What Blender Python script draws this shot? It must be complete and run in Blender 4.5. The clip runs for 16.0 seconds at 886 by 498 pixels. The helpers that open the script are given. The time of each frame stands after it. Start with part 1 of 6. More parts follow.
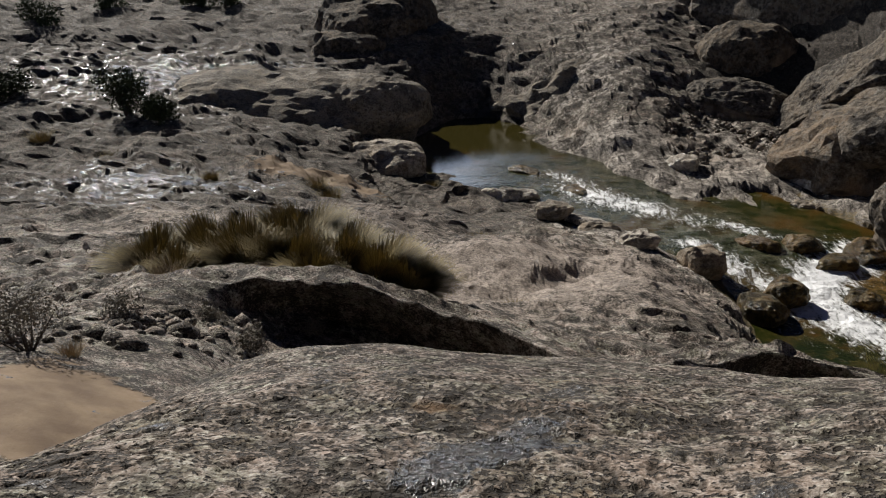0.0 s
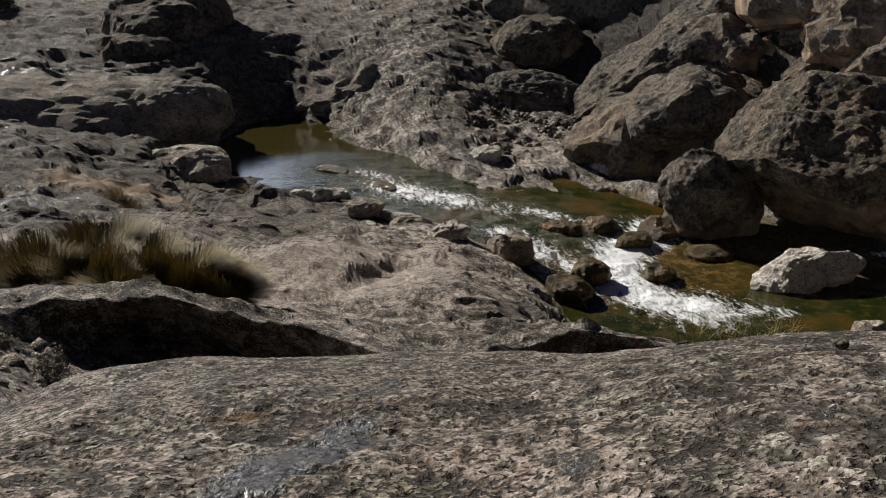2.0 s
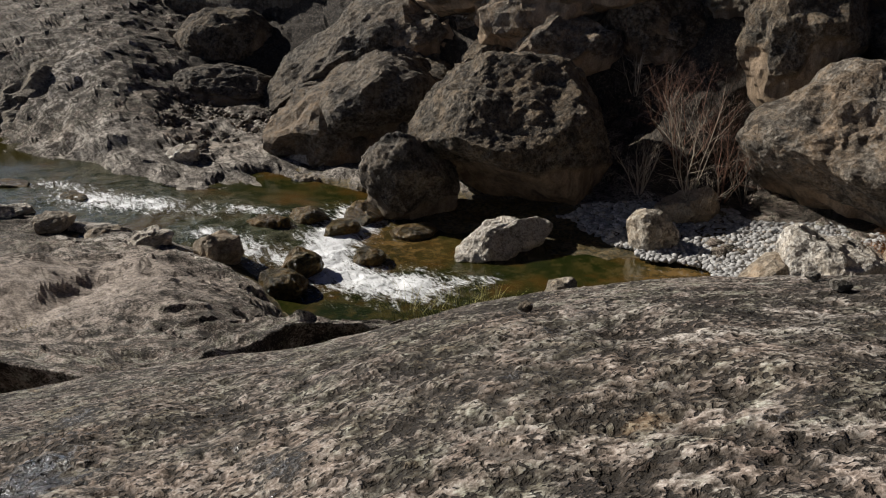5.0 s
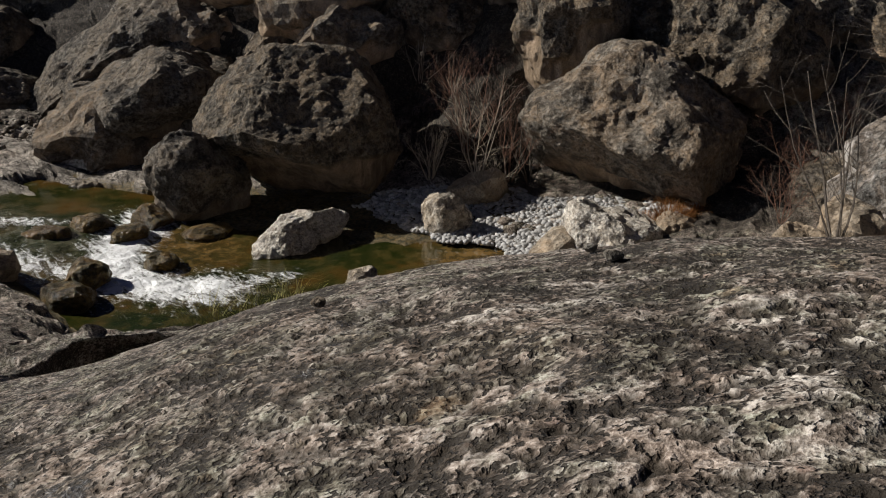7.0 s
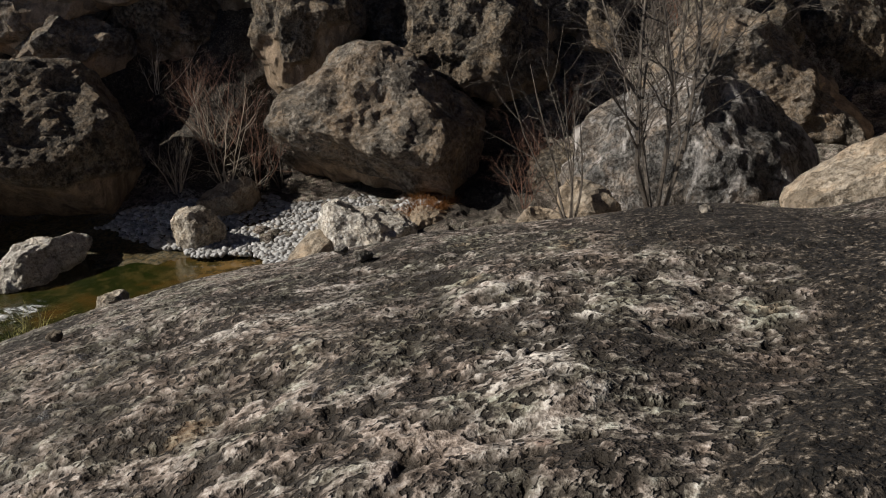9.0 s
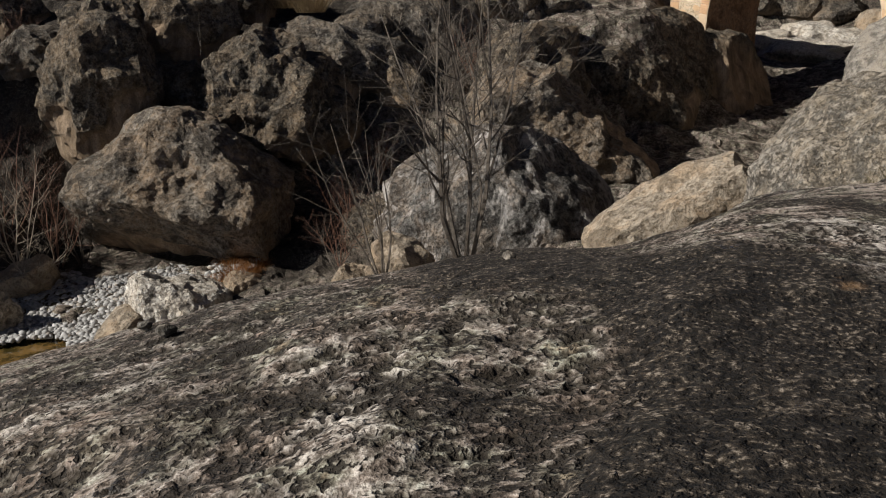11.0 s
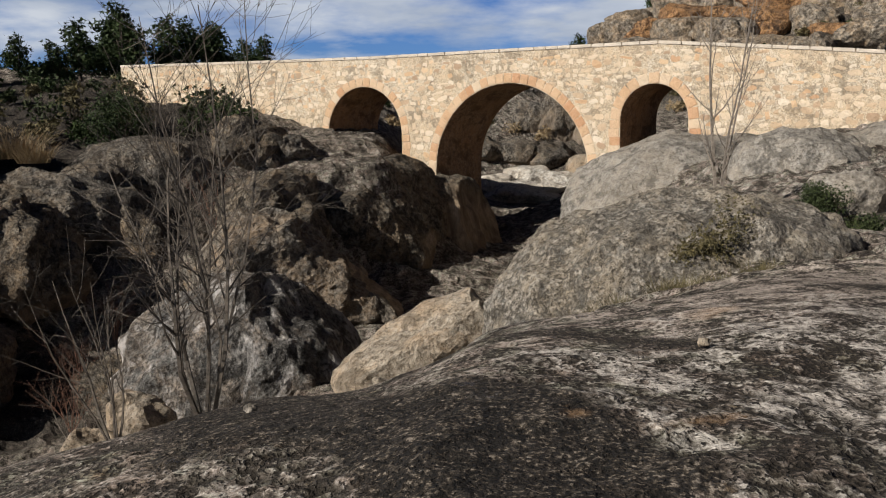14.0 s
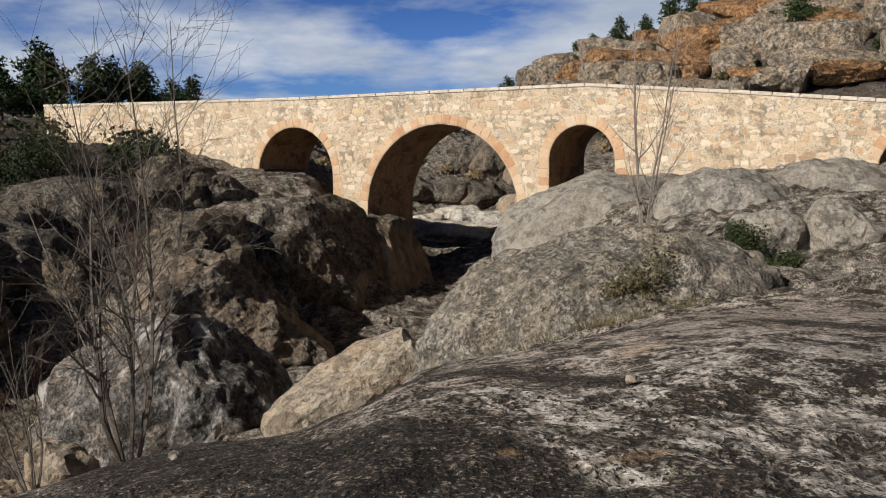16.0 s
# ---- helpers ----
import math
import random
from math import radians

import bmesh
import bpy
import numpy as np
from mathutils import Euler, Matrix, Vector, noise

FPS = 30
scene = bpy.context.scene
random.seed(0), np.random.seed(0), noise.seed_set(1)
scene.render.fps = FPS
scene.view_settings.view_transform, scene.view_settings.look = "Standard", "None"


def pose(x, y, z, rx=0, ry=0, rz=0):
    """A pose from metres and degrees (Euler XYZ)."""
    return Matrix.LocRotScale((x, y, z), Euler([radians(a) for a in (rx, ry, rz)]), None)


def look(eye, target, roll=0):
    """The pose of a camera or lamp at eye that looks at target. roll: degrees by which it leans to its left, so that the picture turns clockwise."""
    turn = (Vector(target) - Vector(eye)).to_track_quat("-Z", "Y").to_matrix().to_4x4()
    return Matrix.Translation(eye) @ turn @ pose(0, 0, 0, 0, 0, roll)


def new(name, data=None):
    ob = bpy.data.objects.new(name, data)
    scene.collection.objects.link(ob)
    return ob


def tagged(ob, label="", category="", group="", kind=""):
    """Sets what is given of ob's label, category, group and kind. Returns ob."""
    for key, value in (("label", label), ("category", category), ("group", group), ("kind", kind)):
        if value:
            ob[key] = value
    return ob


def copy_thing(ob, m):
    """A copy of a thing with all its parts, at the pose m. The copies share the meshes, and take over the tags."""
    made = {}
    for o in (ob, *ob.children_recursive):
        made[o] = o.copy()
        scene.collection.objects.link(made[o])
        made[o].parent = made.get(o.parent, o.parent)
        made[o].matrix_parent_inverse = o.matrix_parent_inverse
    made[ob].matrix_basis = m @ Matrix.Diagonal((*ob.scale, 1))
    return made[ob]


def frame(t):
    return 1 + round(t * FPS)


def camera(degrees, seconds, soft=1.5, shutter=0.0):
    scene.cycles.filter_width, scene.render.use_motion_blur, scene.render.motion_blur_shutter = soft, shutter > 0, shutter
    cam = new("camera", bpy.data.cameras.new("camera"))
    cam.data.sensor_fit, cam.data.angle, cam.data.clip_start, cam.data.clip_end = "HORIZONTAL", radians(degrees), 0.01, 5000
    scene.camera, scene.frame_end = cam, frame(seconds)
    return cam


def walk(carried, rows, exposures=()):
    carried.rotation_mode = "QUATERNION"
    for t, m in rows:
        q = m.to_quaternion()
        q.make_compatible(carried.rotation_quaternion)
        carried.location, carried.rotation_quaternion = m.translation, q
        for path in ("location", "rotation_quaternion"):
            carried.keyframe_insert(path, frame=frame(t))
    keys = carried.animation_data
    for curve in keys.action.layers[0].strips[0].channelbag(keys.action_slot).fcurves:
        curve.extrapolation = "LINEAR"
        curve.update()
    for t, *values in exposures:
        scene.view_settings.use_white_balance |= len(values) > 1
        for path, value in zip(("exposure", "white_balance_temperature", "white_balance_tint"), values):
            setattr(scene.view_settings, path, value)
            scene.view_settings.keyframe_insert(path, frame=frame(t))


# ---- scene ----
# The eye stands 12 m above the lower pool (z = 0); y is ahead at the start, x to the right.
cam = camera(51.16, 16.0, 1.1)
EYE = 12.0
PATH = [
    (0.0, 0.028, -0.132, -0.000, 71.04, 0.29, -0.94),
    (0.5, 0.042, -0.129, -0.001, 70.97, 0.33, -3.56),
    (1.0, 0.056, -0.125, -0.002, 70.93, 0.24, -6.78),
    (1.5, 0.072, -0.122, -0.002, 70.90, 0.27, -9.79),
    (2.0, 0.088, -0.120, -0.002, 70.86, 0.37, -13.01),
    (2.5, 0.103, -0.119, -0.003, 70.83, 0.36, -16.03),
    (3.0, 0.120, -0.119, -0.003, 70.71, 0.40, -19.47),
    (3.5, 0.138, -0.121, -0.002, 70.55, 0.43, -22.51),
    (4.0, 0.156, -0.123, 0.001, 70.48, 0.45, -25.75),
    (6.5, 0.239, -0.142, 0.016, 69.54, 0.42, -41.07),
    (7.0, 0.254, -0.148, 0.016, 69.46, 0.40, -44.83),
    (7.5, 0.269, -0.156, 0.015, 69.49, 0.39, -48.84),
    (8.0, 0.283, -0.166, 0.015, 69.53, 0.34, -53.59),
    (8.5, 0.296, -0.176, 0.015, 69.52, 0.41, -57.16),
    (9.0, 0.308, -0.186, 0.016, 69.54, 0.41, -60.56),
    (11.5, 0.367, -0.236, 0.028, 74.49, 1.06, -75.49),
    (12.0, 0.378, -0.245, 0.032, 76.50, 1.09, -78.24),
    (12.5, 0.387, -0.253, 0.034, 78.32, 1.05, -80.57),
    (13.0, 0.394, -0.262, 0.035, 80.03, 0.97, -83.01),
    (13.5, 0.399, -0.269, 0.035, 81.30, 0.89, -85.64),
    (14.0, 0.403, -0.274, 0.034, 81.45, 0.82, -88.43),
    (14.5, 0.406, -0.278, 0.033, 81.90, 0.83, -89.42),
    (15.0, 0.407, -0.282, 0.033, 82.50, 0.82, -90.52),
    (15.5, 0.406, -0.286, 0.034, 83.17, 0.80, -91.11),
    (16.0, 0.405, -0.289, 0.035, 83.86, 0.73, -92.65),
]
EXPOSURES = [(0.0, 0.2), (7.0, 0.14), (9.0, 0.1), (14.0, 0.08), (16.0, 0.12)]
walk(cam, [(t, pose(x, y, EYE + z, rx, ry, rz)) for t, x, y, z, rx, ry, rz in PATH], EXPOSURES)

# ---- daylight: a low winter sun half behind the far slope, broken cloud ----
SUN_AZ, SUN_EL = -30.0, 33.0
sun_way = Vector((math.sin(radians(SUN_AZ)) * math.cos(radians(SUN_EL)), math.cos(radians(SUN_AZ)) * math.cos(radians(SUN_EL)), math.sin(radians(SUN_EL))))
sun = new("sun", bpy.data.lights.new("sun", "SUN"))
sun.data.energy, sun.data.angle, sun.data.color = 5.0, radians(0.6), (1.0, 0.95, 0.875)
sun.matrix_world = look(sun_way * 200, (0, 0, 0))

world = bpy.data.worlds.new("sky")
scene.world = world
world.use_nodes = True


def make_sky(nt):
    """Blue sky with broken cloud all round."""
    n, l = nt.nodes, nt.links
    n.clear()
    sky = n.new("ShaderNodeTexSky")
    sky.sky_type, sky.sun_disc, sky.sun_elevation, sky.sun_rotation = "NISHITA", False, radians(SUN_EL), radians(SUN_AZ)
    co = n.new("ShaderNodeTexCoord")
    sep = n.new("ShaderNodeSeparateXYZ")
    l.new(co.outputs["Generated"], sep.inputs[0])
    up = n.new("ShaderNodeMath"); up.operation = "MAXIMUM"; up.inputs[1].default_value = 0.0
    l.new(sep.outputs["Z"], up.inputs[0])
    off = n.new("ShaderNodeMath"); off.operation = "ADD"; off.inputs[1].default_value = 0.16
    l.new(up.outputs[0], off.inputs[0])
    dv = n.new("ShaderNodeVectorMath"); dv.operation = "DIVIDE"
    l.new(co.outputs["Generated"], dv.inputs[0]); l.new(off.outputs[0], dv.inputs[1])
    mp = n.new("ShaderNodeMapping"); mp.inputs["Scale"].default_value = (0.8, 0.8, 0.0); mp.inputs["Location"].default_value = (1.3, 0.25, 0)
    l.new(dv.outputs[0], mp.inputs[0])
    no = n.new("ShaderNodeTexNoise"); no.inputs["Scale"].default_value = 0.8; no.inputs["Detail"].default_value = 8; no.inputs["Roughness"].default_value = 0.56
    l.new(mp.outputs[0], no.inputs["Vector"])
    ra = n.new("ShaderNodeValToRGB"); ra.color_ramp.elements[0].position, ra.color_ramp.elements[1].position = 0.46, 0.58
    dot = n.new("ShaderNodeVectorMath"); dot.operation = "DOT_PRODUCT"; dot.inputs[1].default_value = sun_way
    l.new(co.outputs["Generated"], dot.inputs[0])
    veil = n.new("ShaderNodeMapRange"); veil.inputs[1].default_value, veil.inputs[2].default_value, veil.inputs[3].default_value, veil.inputs[4].default_value = 0.5, 0.8, 0.0, 0.28
    l.new(dot.outputs["Value"], veil.inputs[0])
    thick = n.new("ShaderNodeMath"); thick.operation = "ADD"
    l.new(no.outputs[0], thick.inputs[0]); l.new(veil.outputs[0], thick.inputs[1])
    l.new(thick.outputs[0], ra.inputs[0])
    no2 = n.new("ShaderNodeTexNoise"); no2.inputs["Scale"].default_value = 2.0; no2.inputs["Detail"].default_value = 5
    l.new(mp.outputs[0], no2.inputs["Vector"])
    cl = n.new("ShaderNodeValToRGB")
    cl.color_ramp.elements[0].color, cl.color_ramp.elements[1].color = (22, 26.5, 35, 1), (40, 43, 48, 1)
    cl.color_ramp.elements[0].position, cl.color_ramp.elements[1].position = 0.35, 0.68
    l.new(no2.outputs[0], cl.inputs[0])
    thin = n.new("ShaderNodeMapRange"); thin.inputs[1].default_value, thin.inputs[2].default_value, thin.inputs[3].default_value, thin.inputs[4].default_value = 0.2, 0.35, 1.0, 0.0
    l.new(up.outputs[0], thin.inputs[0])
    cov = n.new("ShaderNodeMath"); cov.operation = "MULTIPLY"
    l.new(ra.outputs[0], cov.inputs[0]); l.new(thin.outputs[0], cov.inputs[1])
    haze = n.new("ShaderNodeMapRange"); haze.inputs[1].default_value, haze.inputs[2].default_value, haze.inputs[3].default_value, haze.inputs[4].default_value = 0.0, 0.3, 2.8, 0.17
    l.new(up.outputs[0], haze.inputs[0])
    air = n.new("ShaderNodeVectorMath"); air.operation = "SCALE"
    l.new(sky.outputs[0], air.inputs[0]); l.new(haze.outputs[0], air.inputs["Scale"])
    tint = n.new("ShaderNodeMix"); tint.data_type, tint.blend_type = "RGBA", "MULTIPLY"
    tint.inputs[0].default_value, tint.inputs[7].default_value = 1.0, (0.8, 1.5, 3.4, 1)
    l.new(air.outputs[0], tint.inputs[6])
    mx = n.new("ShaderNodeMix"); mx.data_type = "RGBA"
    # clouds shine towards the sun
    glow = n.new("ShaderNodeMapRange"); glow.inputs[1].default_value, glow.inputs[2].default_value, glow.inputs[3].default_value, glow.inputs[4].default_value = 0.6, 0.9, 1.0, 4.6
    l.new(dot.outputs["Value"], glow.inputs[0])
    lit = n.new("ShaderNodeVectorMath"); lit.operation = "SCALE"
    l.new(cl.outputs[0], lit.inputs[0]); l.new(glow.outputs[0], lit.inputs["Scale"])
    l.new(cov.outputs[0], mx.inputs[0]); l.new(tint.outputs[2], mx.inputs[6]); l.new(lit.outputs[0], mx.inputs[7])
    bg = n.new("ShaderNodeBackground"); bg.inputs[1].default_value = 0.0138
    l.new(mx.outputs[2], bg.inputs[0])
    out = n.new("ShaderNodeOutputWorld")
    l.new(bg.outputs[0], out.inputs[0])


make_sky(world.node_tree)

# ---- noise in numpy ----
PERM = np.random.RandomState(7).permutation(4096)
VALS = np.random.RandomState(8).uniform(-1, 1, 4096)


def vnoise(p):
    """Smooth value noise, -1 to 1, at the rows of p."""
    i = np.floor(p).astype(np.int64)
    f = p - i
    f = f * f * f * (f * (f * 6 - 15) + 10)
    out = 0.0
    for dx in (0, 1):
        hx = PERM[(i[:, 0] + dx) & 4095]
        wx = f[:, 0] if dx else 1 - f[:, 0]
        for dy in (0, 1):
            hy = PERM[(hx + i[:, 1] + dy) & 4095]
            wy = f[:, 1] if dy else 1 - f[:, 1]
            for dz in (0, 1):
                h = VALS[PERM[(hy + i[:, 2] + dz) & 4095]]
                out = out + h * wx * wy * (f[:, 2] if dz else 1 - f[:, 2])
    return out


def fbm(p, size, octaves=3, gain=0.5):
    out, a, s = 0.0, 1.0, 1.0 / size
    for k in range(octaves):
        out = out + a * vnoise(p * s + 17.3 * k)
        a, s = a * gain, s * 2.03
    return out


def ridged(p, size, octaves=3, gain=0.5):
    out, a, s = 0.0, 1.0, 1.0 / size
    for k in range(octaves):
        out = out + a * (1 - 2 * np.abs(vnoise(p * s + 31.7 * k)))
        a, s = a * gain, s * 2.1
    return out


def cells(p, size, seed=0):
    """Distance to the nearest of scattered points, about 0 to 1, and a random number of that point."""
    q = p / size
    i = np.floor(q).astype(np.int64)
    best, who = np.full(len(p), 9.0), np.zeros(len(p))
    for dx in (-1, 0, 1):
        for dy in (-1, 0, 1):
            for dz in (-1, 0, 1):
                c = i + (dx, dy, dz)
                h = PERM[(PERM[(PERM[(c[:, 0] + seed) & 4095] + c[:, 1]) & 4095] + c[:, 2]) & 4095]
                pt = c + np.stack((VALS[h], VALS[(h + 1311) & 4095], VALS[(h + 2703) & 4095]), 1) * 0.5 + 0.5
                d = ((pt - q) ** 2).sum(1)
                near = d < best
                best, who = np.where(near, d, best), np.where(near, VALS[(h + 977) & 4095], who)
    return np.sqrt(best), who


def smooth(a, b, x):
    t = np.clip((x - a) / (b - a), 0, 1)
    return t * t * (3 - 2 * t)


def line_gap(x, y, pts):
    """Distance of the points x, y to a broken line."""
    best = np.full(x.shape, 1e9)
    for (ax, ay), (bx, by) in zip(pts, pts[1:]):
        dx, dy = bx - ax, by - ay
        t = np.clip(((x - ax) * dx + (y - ay) * dy) / (dx * dx + dy * dy), 0, 1)
        best = np.minimum(best, np.hypot(x - ax - t * dx, y - ay - t * dy))
    return best


# ---- materials ----
def mat(name):
    m = bpy.data.materials.new(name)
    m.use_nodes = True
    return m, m.node_tree, m.node_tree.nodes["Principled BSDF"]


def node(nt, kind, **kw):
    nd = nt.nodes.new(kind)
    for k, v in kw.items():
        nd.inputs[k.replace("_", " ")].default_value = v
    return nd


def ramp(nt, src, stops):
    r = nt.nodes.new("ShaderNodeValToRGB")
    e = r.color_ramp.elements
    e[0].position, e[1].position = stops[0][0], stops[-1][0]
    for p, _ in stops[1:-1]:
        e.new(p)
    for el, (p, c) in zip(e, stops):
        el.color = (*c, 1) if isinstance(c, tuple) else (c, c, c, 1)
    nt.links.new(src, r.inputs[0])
    return r.outputs[0]


def mixc(nt, fac, a, b, blend="MIX"):
    m = nt.nodes.new("ShaderNodeMix")
    m.data_type, m.blend_type = "RGBA", blend
    for sock, v in ((0, fac), (6, a), (7, b)):
        if hasattr(v, "node"):
            nt.links.new(v, m.inputs[sock])
        elif isinstance(v, tuple):
            m.inputs[sock].default_value = (*v, 1)
        else:
            m.inputs[sock].default_value = v
    return m.outputs[2]


def math_node(nt, op, a, b=None):
    m = nt.nodes.new("ShaderNodeMath")
    m.operation = op
    for k, v in enumerate((a, b)):
        if v is None:
            continue
        if hasattr(v, "node"):
            nt.links.new(v, m.inputs[k])
        else:
            m.inputs[k].default_value = v
    return m.outputs[0]


def noise_out(nt, co, scale, detail=6.0, rough=0.6, dist=0.0):
    n = node(nt, "ShaderNodeTexNoise", Scale=scale, Detail=detail, Roughness=rough, Distortion=dist)
    nt.links.new(co, n.inputs["Vector"])
    return n.outputs[0]


def attr(nt, name):
    a = nt.nodes.new("ShaderNodeAttribute")
    a.attribute_name = name
    return a.outputs["Fac"]


def bump(nt, bsdf, height, strength, dist):
    b = node(nt, "ShaderNodeBump", Strength=strength, Distance=dist)
    nt.links.new(height, b.inputs["Height"])
    nt.links.new(b.outputs[0], bsdf.inputs["Normal"])


def rock_material(name, light, mid, dark, warm, grain=1.0, lichen=0.5, gloss=0.75, relief=1.0, streaks=0.0, pore=0.45, bare=None):
    """Conglomerate: pebbles and pits in a limy matrix, with lichen and stains. grain: size of the knobs, 1 is about 6 cm; bare: colour of the smooth flank where the crust has broken away."""
    m, nt, bs = mat(name)
    l = nt.links
    co = nt.nodes.new("ShaderNodeNewGeometry").outputs["Position"]
    big = noise_out(nt, co, 0.32, 5, 0.6)
    patch = noise_out(nt, co, 1.3, 7, 0.62, 0.3)
    med = noise_out(nt, co, 6.5 / grain, 7, 0.66)
    fine = noise_out(nt, co, 21 / grain, 6, 0.7)
    vo = node(nt, "ShaderNodeTexVoronoi", Scale=10.0 / grain, Randomness=1.0)
    l.new(co, vo.inputs["Vector"])
    vo2 = node(nt, "ShaderNodeTexVoronoi", Scale=27.0 / grain, Randomness=1.0)
    l.new(co, vo2.inputs["Vector"])
    tone = math_node(nt, "ADD", math_node(nt, "MULTIPLY", med, 0.45), math_node(nt, "MULTIPLY", patch, 0.25))
    n4 = noise_out(nt, co, 4.2, 8, 0.7)
    tone = math_node(nt, "ADD", tone, math_node(nt, "MULTIPLY", n4, 0.3))
    c = ramp(nt, tone, [(0.43, dark), (0.49, mid), (0.555, light)])
    c = mixc(nt, ramp(nt, big, [(0.46, 0.0), (0.56, 0.8)]), c, mixc(nt, 0.55, c, warm))
    c = mixc(nt, ramp(nt, patch, [(0.52, 0.0), (0.6, 0.5)]), c, warm)
    # pebbles of several tints
    peb = ramp(nt, vo2.outputs["Distance"], [(0.2, 1.0), (0.45, 0.0)])
    sepc = nt.nodes.new("ShaderNodeSeparateColor")
    l.new(vo2.outputs["Color"], sepc.inputs[0])
    tint = mixc(nt, 0.55, c, ramp(nt, sepc.outputs[0], [(0.0, tuple(v * 0.6 for v in dark)), (0.4, mid), (0.75, light), (1.0, warm)]))
    c = mixc(nt, math_node(nt, "MULTIPLY", peb, 0.8), c, tint)
    pit = ramp(nt, fine, [(0.36, 0.0), (0.5, 1.0)])
    hole = ramp(nt, med, [(0.4, 0.0), (0.48, 1.0)])
    pores = noise_out(nt, co, 11 / grain, 5, 0.62)
    speck = math_node(nt, "ADD", pores, math_node(nt, "MULTIPLY", math_node(nt, "SUBTRACT", patch, 0.5), 0.55))
    c = mixc(nt, ramp(nt, speck, [(0.415, pore), (0.48, 0.0)]), c, tuple(v * 0.35 for v in dark))
    c = mixc(nt, ramp(nt, fine, [(0.38, 0.6), (0.5, 0.0)]), c, tuple(v * 0.4 for v in dark))
    lich = noise_out(nt, co, 4.0, 8, 0.75)
    c = mixc(nt, math_node(nt, "MULTIPLY", ramp(nt, lich, [(0.5, 0.0), (0.6, 1.0)]), lichen), c, mixc(nt, 0.5, light, (0.44, 0.44, 0.41)))
    blk = noise_out(nt, co, 0.9, 9, 0.75)
    c = mixc(nt, ramp(nt, blk, [(0.535, 0.0), (0.58, 0.6)]), c, tuple(v * 0.45 for v in dark))
    if streaks:
        mp = node(nt, "ShaderNodeMapping")
        mp.inputs["Scale"].default_value = (1.1, 1.1, 0.35)
        l.new(co, mp.inputs[0])
        c = mixc(nt, math_node(nt, "MULTIPLY", ramp(nt, noise_out(nt, mp.outputs[0], 1.0, 6, 0.65, 0.4), [(0.53, 0.0), (0.6, 1.0)]), streaks), c, (0.56, 0.52, 0.48))
    bs.inputs["Roughness"].default_value = gloss
    bs.inputs["Specular IOR Level"].default_value = 0.3
    smooth_fac = None
    if bare:
        cap = attr(nt, "cap")
        mp2 = node(nt, "ShaderNodeMapping")
        mp2.inputs["Scale"].default_value = (1.3, 1.3, 0.22)
        l.new(co, mp2.inputs[0])
        run = noise_out(nt, mp2.outputs[0], 1.4, 6, 0.62, 0.3)
        flank = ramp(nt, run, [(0.38, tuple(v * 0.5 for v in bare)), (0.5, bare), (0.6, tuple(min(1, v * 1.35) for v in bare))])
        flank = mixc(nt, ramp(nt, patch, [(0.5, 0.0), (0.6, 0.6)]), flank, warm)
        flank = mixc(nt, ramp(nt, fine, [(0.4, 0.55), (0.5, 0.0)]), flank, tuple(v * 0.35 for v in bare))
        c = mixc(nt, cap, flank, c)
        smooth_fac = math_node(nt, "ADD", 0.3, math_node(nt, "MULTIPLY", cap, 0.7))
    l.new(c, bs.inputs["Base Color"])
    h = math_node(nt, "MULTIPLY", pit, 0.014 * grain * relief)
    h = math_node(nt, "ADD", h, math_node(nt, "MULTIPLY", hole, 0.05 * grain * relief))
    h = math_node(nt, "ADD", h, math_node(nt, "MULTIPLY", ramp(nt, speck, [(0.41, 0.0), (0.48, 1.0)]), 0.035 * grain * relief))
    h = math_node(nt, "ADD", h, math_node(nt, "MULTIPLY", patch, 0.15 * relief))
    h = math_node(nt, "ADD", h, math_node(nt, "MULTIPLY", n4, 0.075 * relief))
    h = math_node(nt, "ADD", h, math_node(nt, "MULTIPLY", ramp(nt, vo.outputs["Distance"], [(0.1, 1.0), (0.55, 0.0)]), 0.022 * grain * relief))
    if smooth_fac is not None:
        h = math_node(nt, "MULTIPLY", h, smooth_fac)
    bump(nt, bs, h, 1.0, 1.0)
    return m




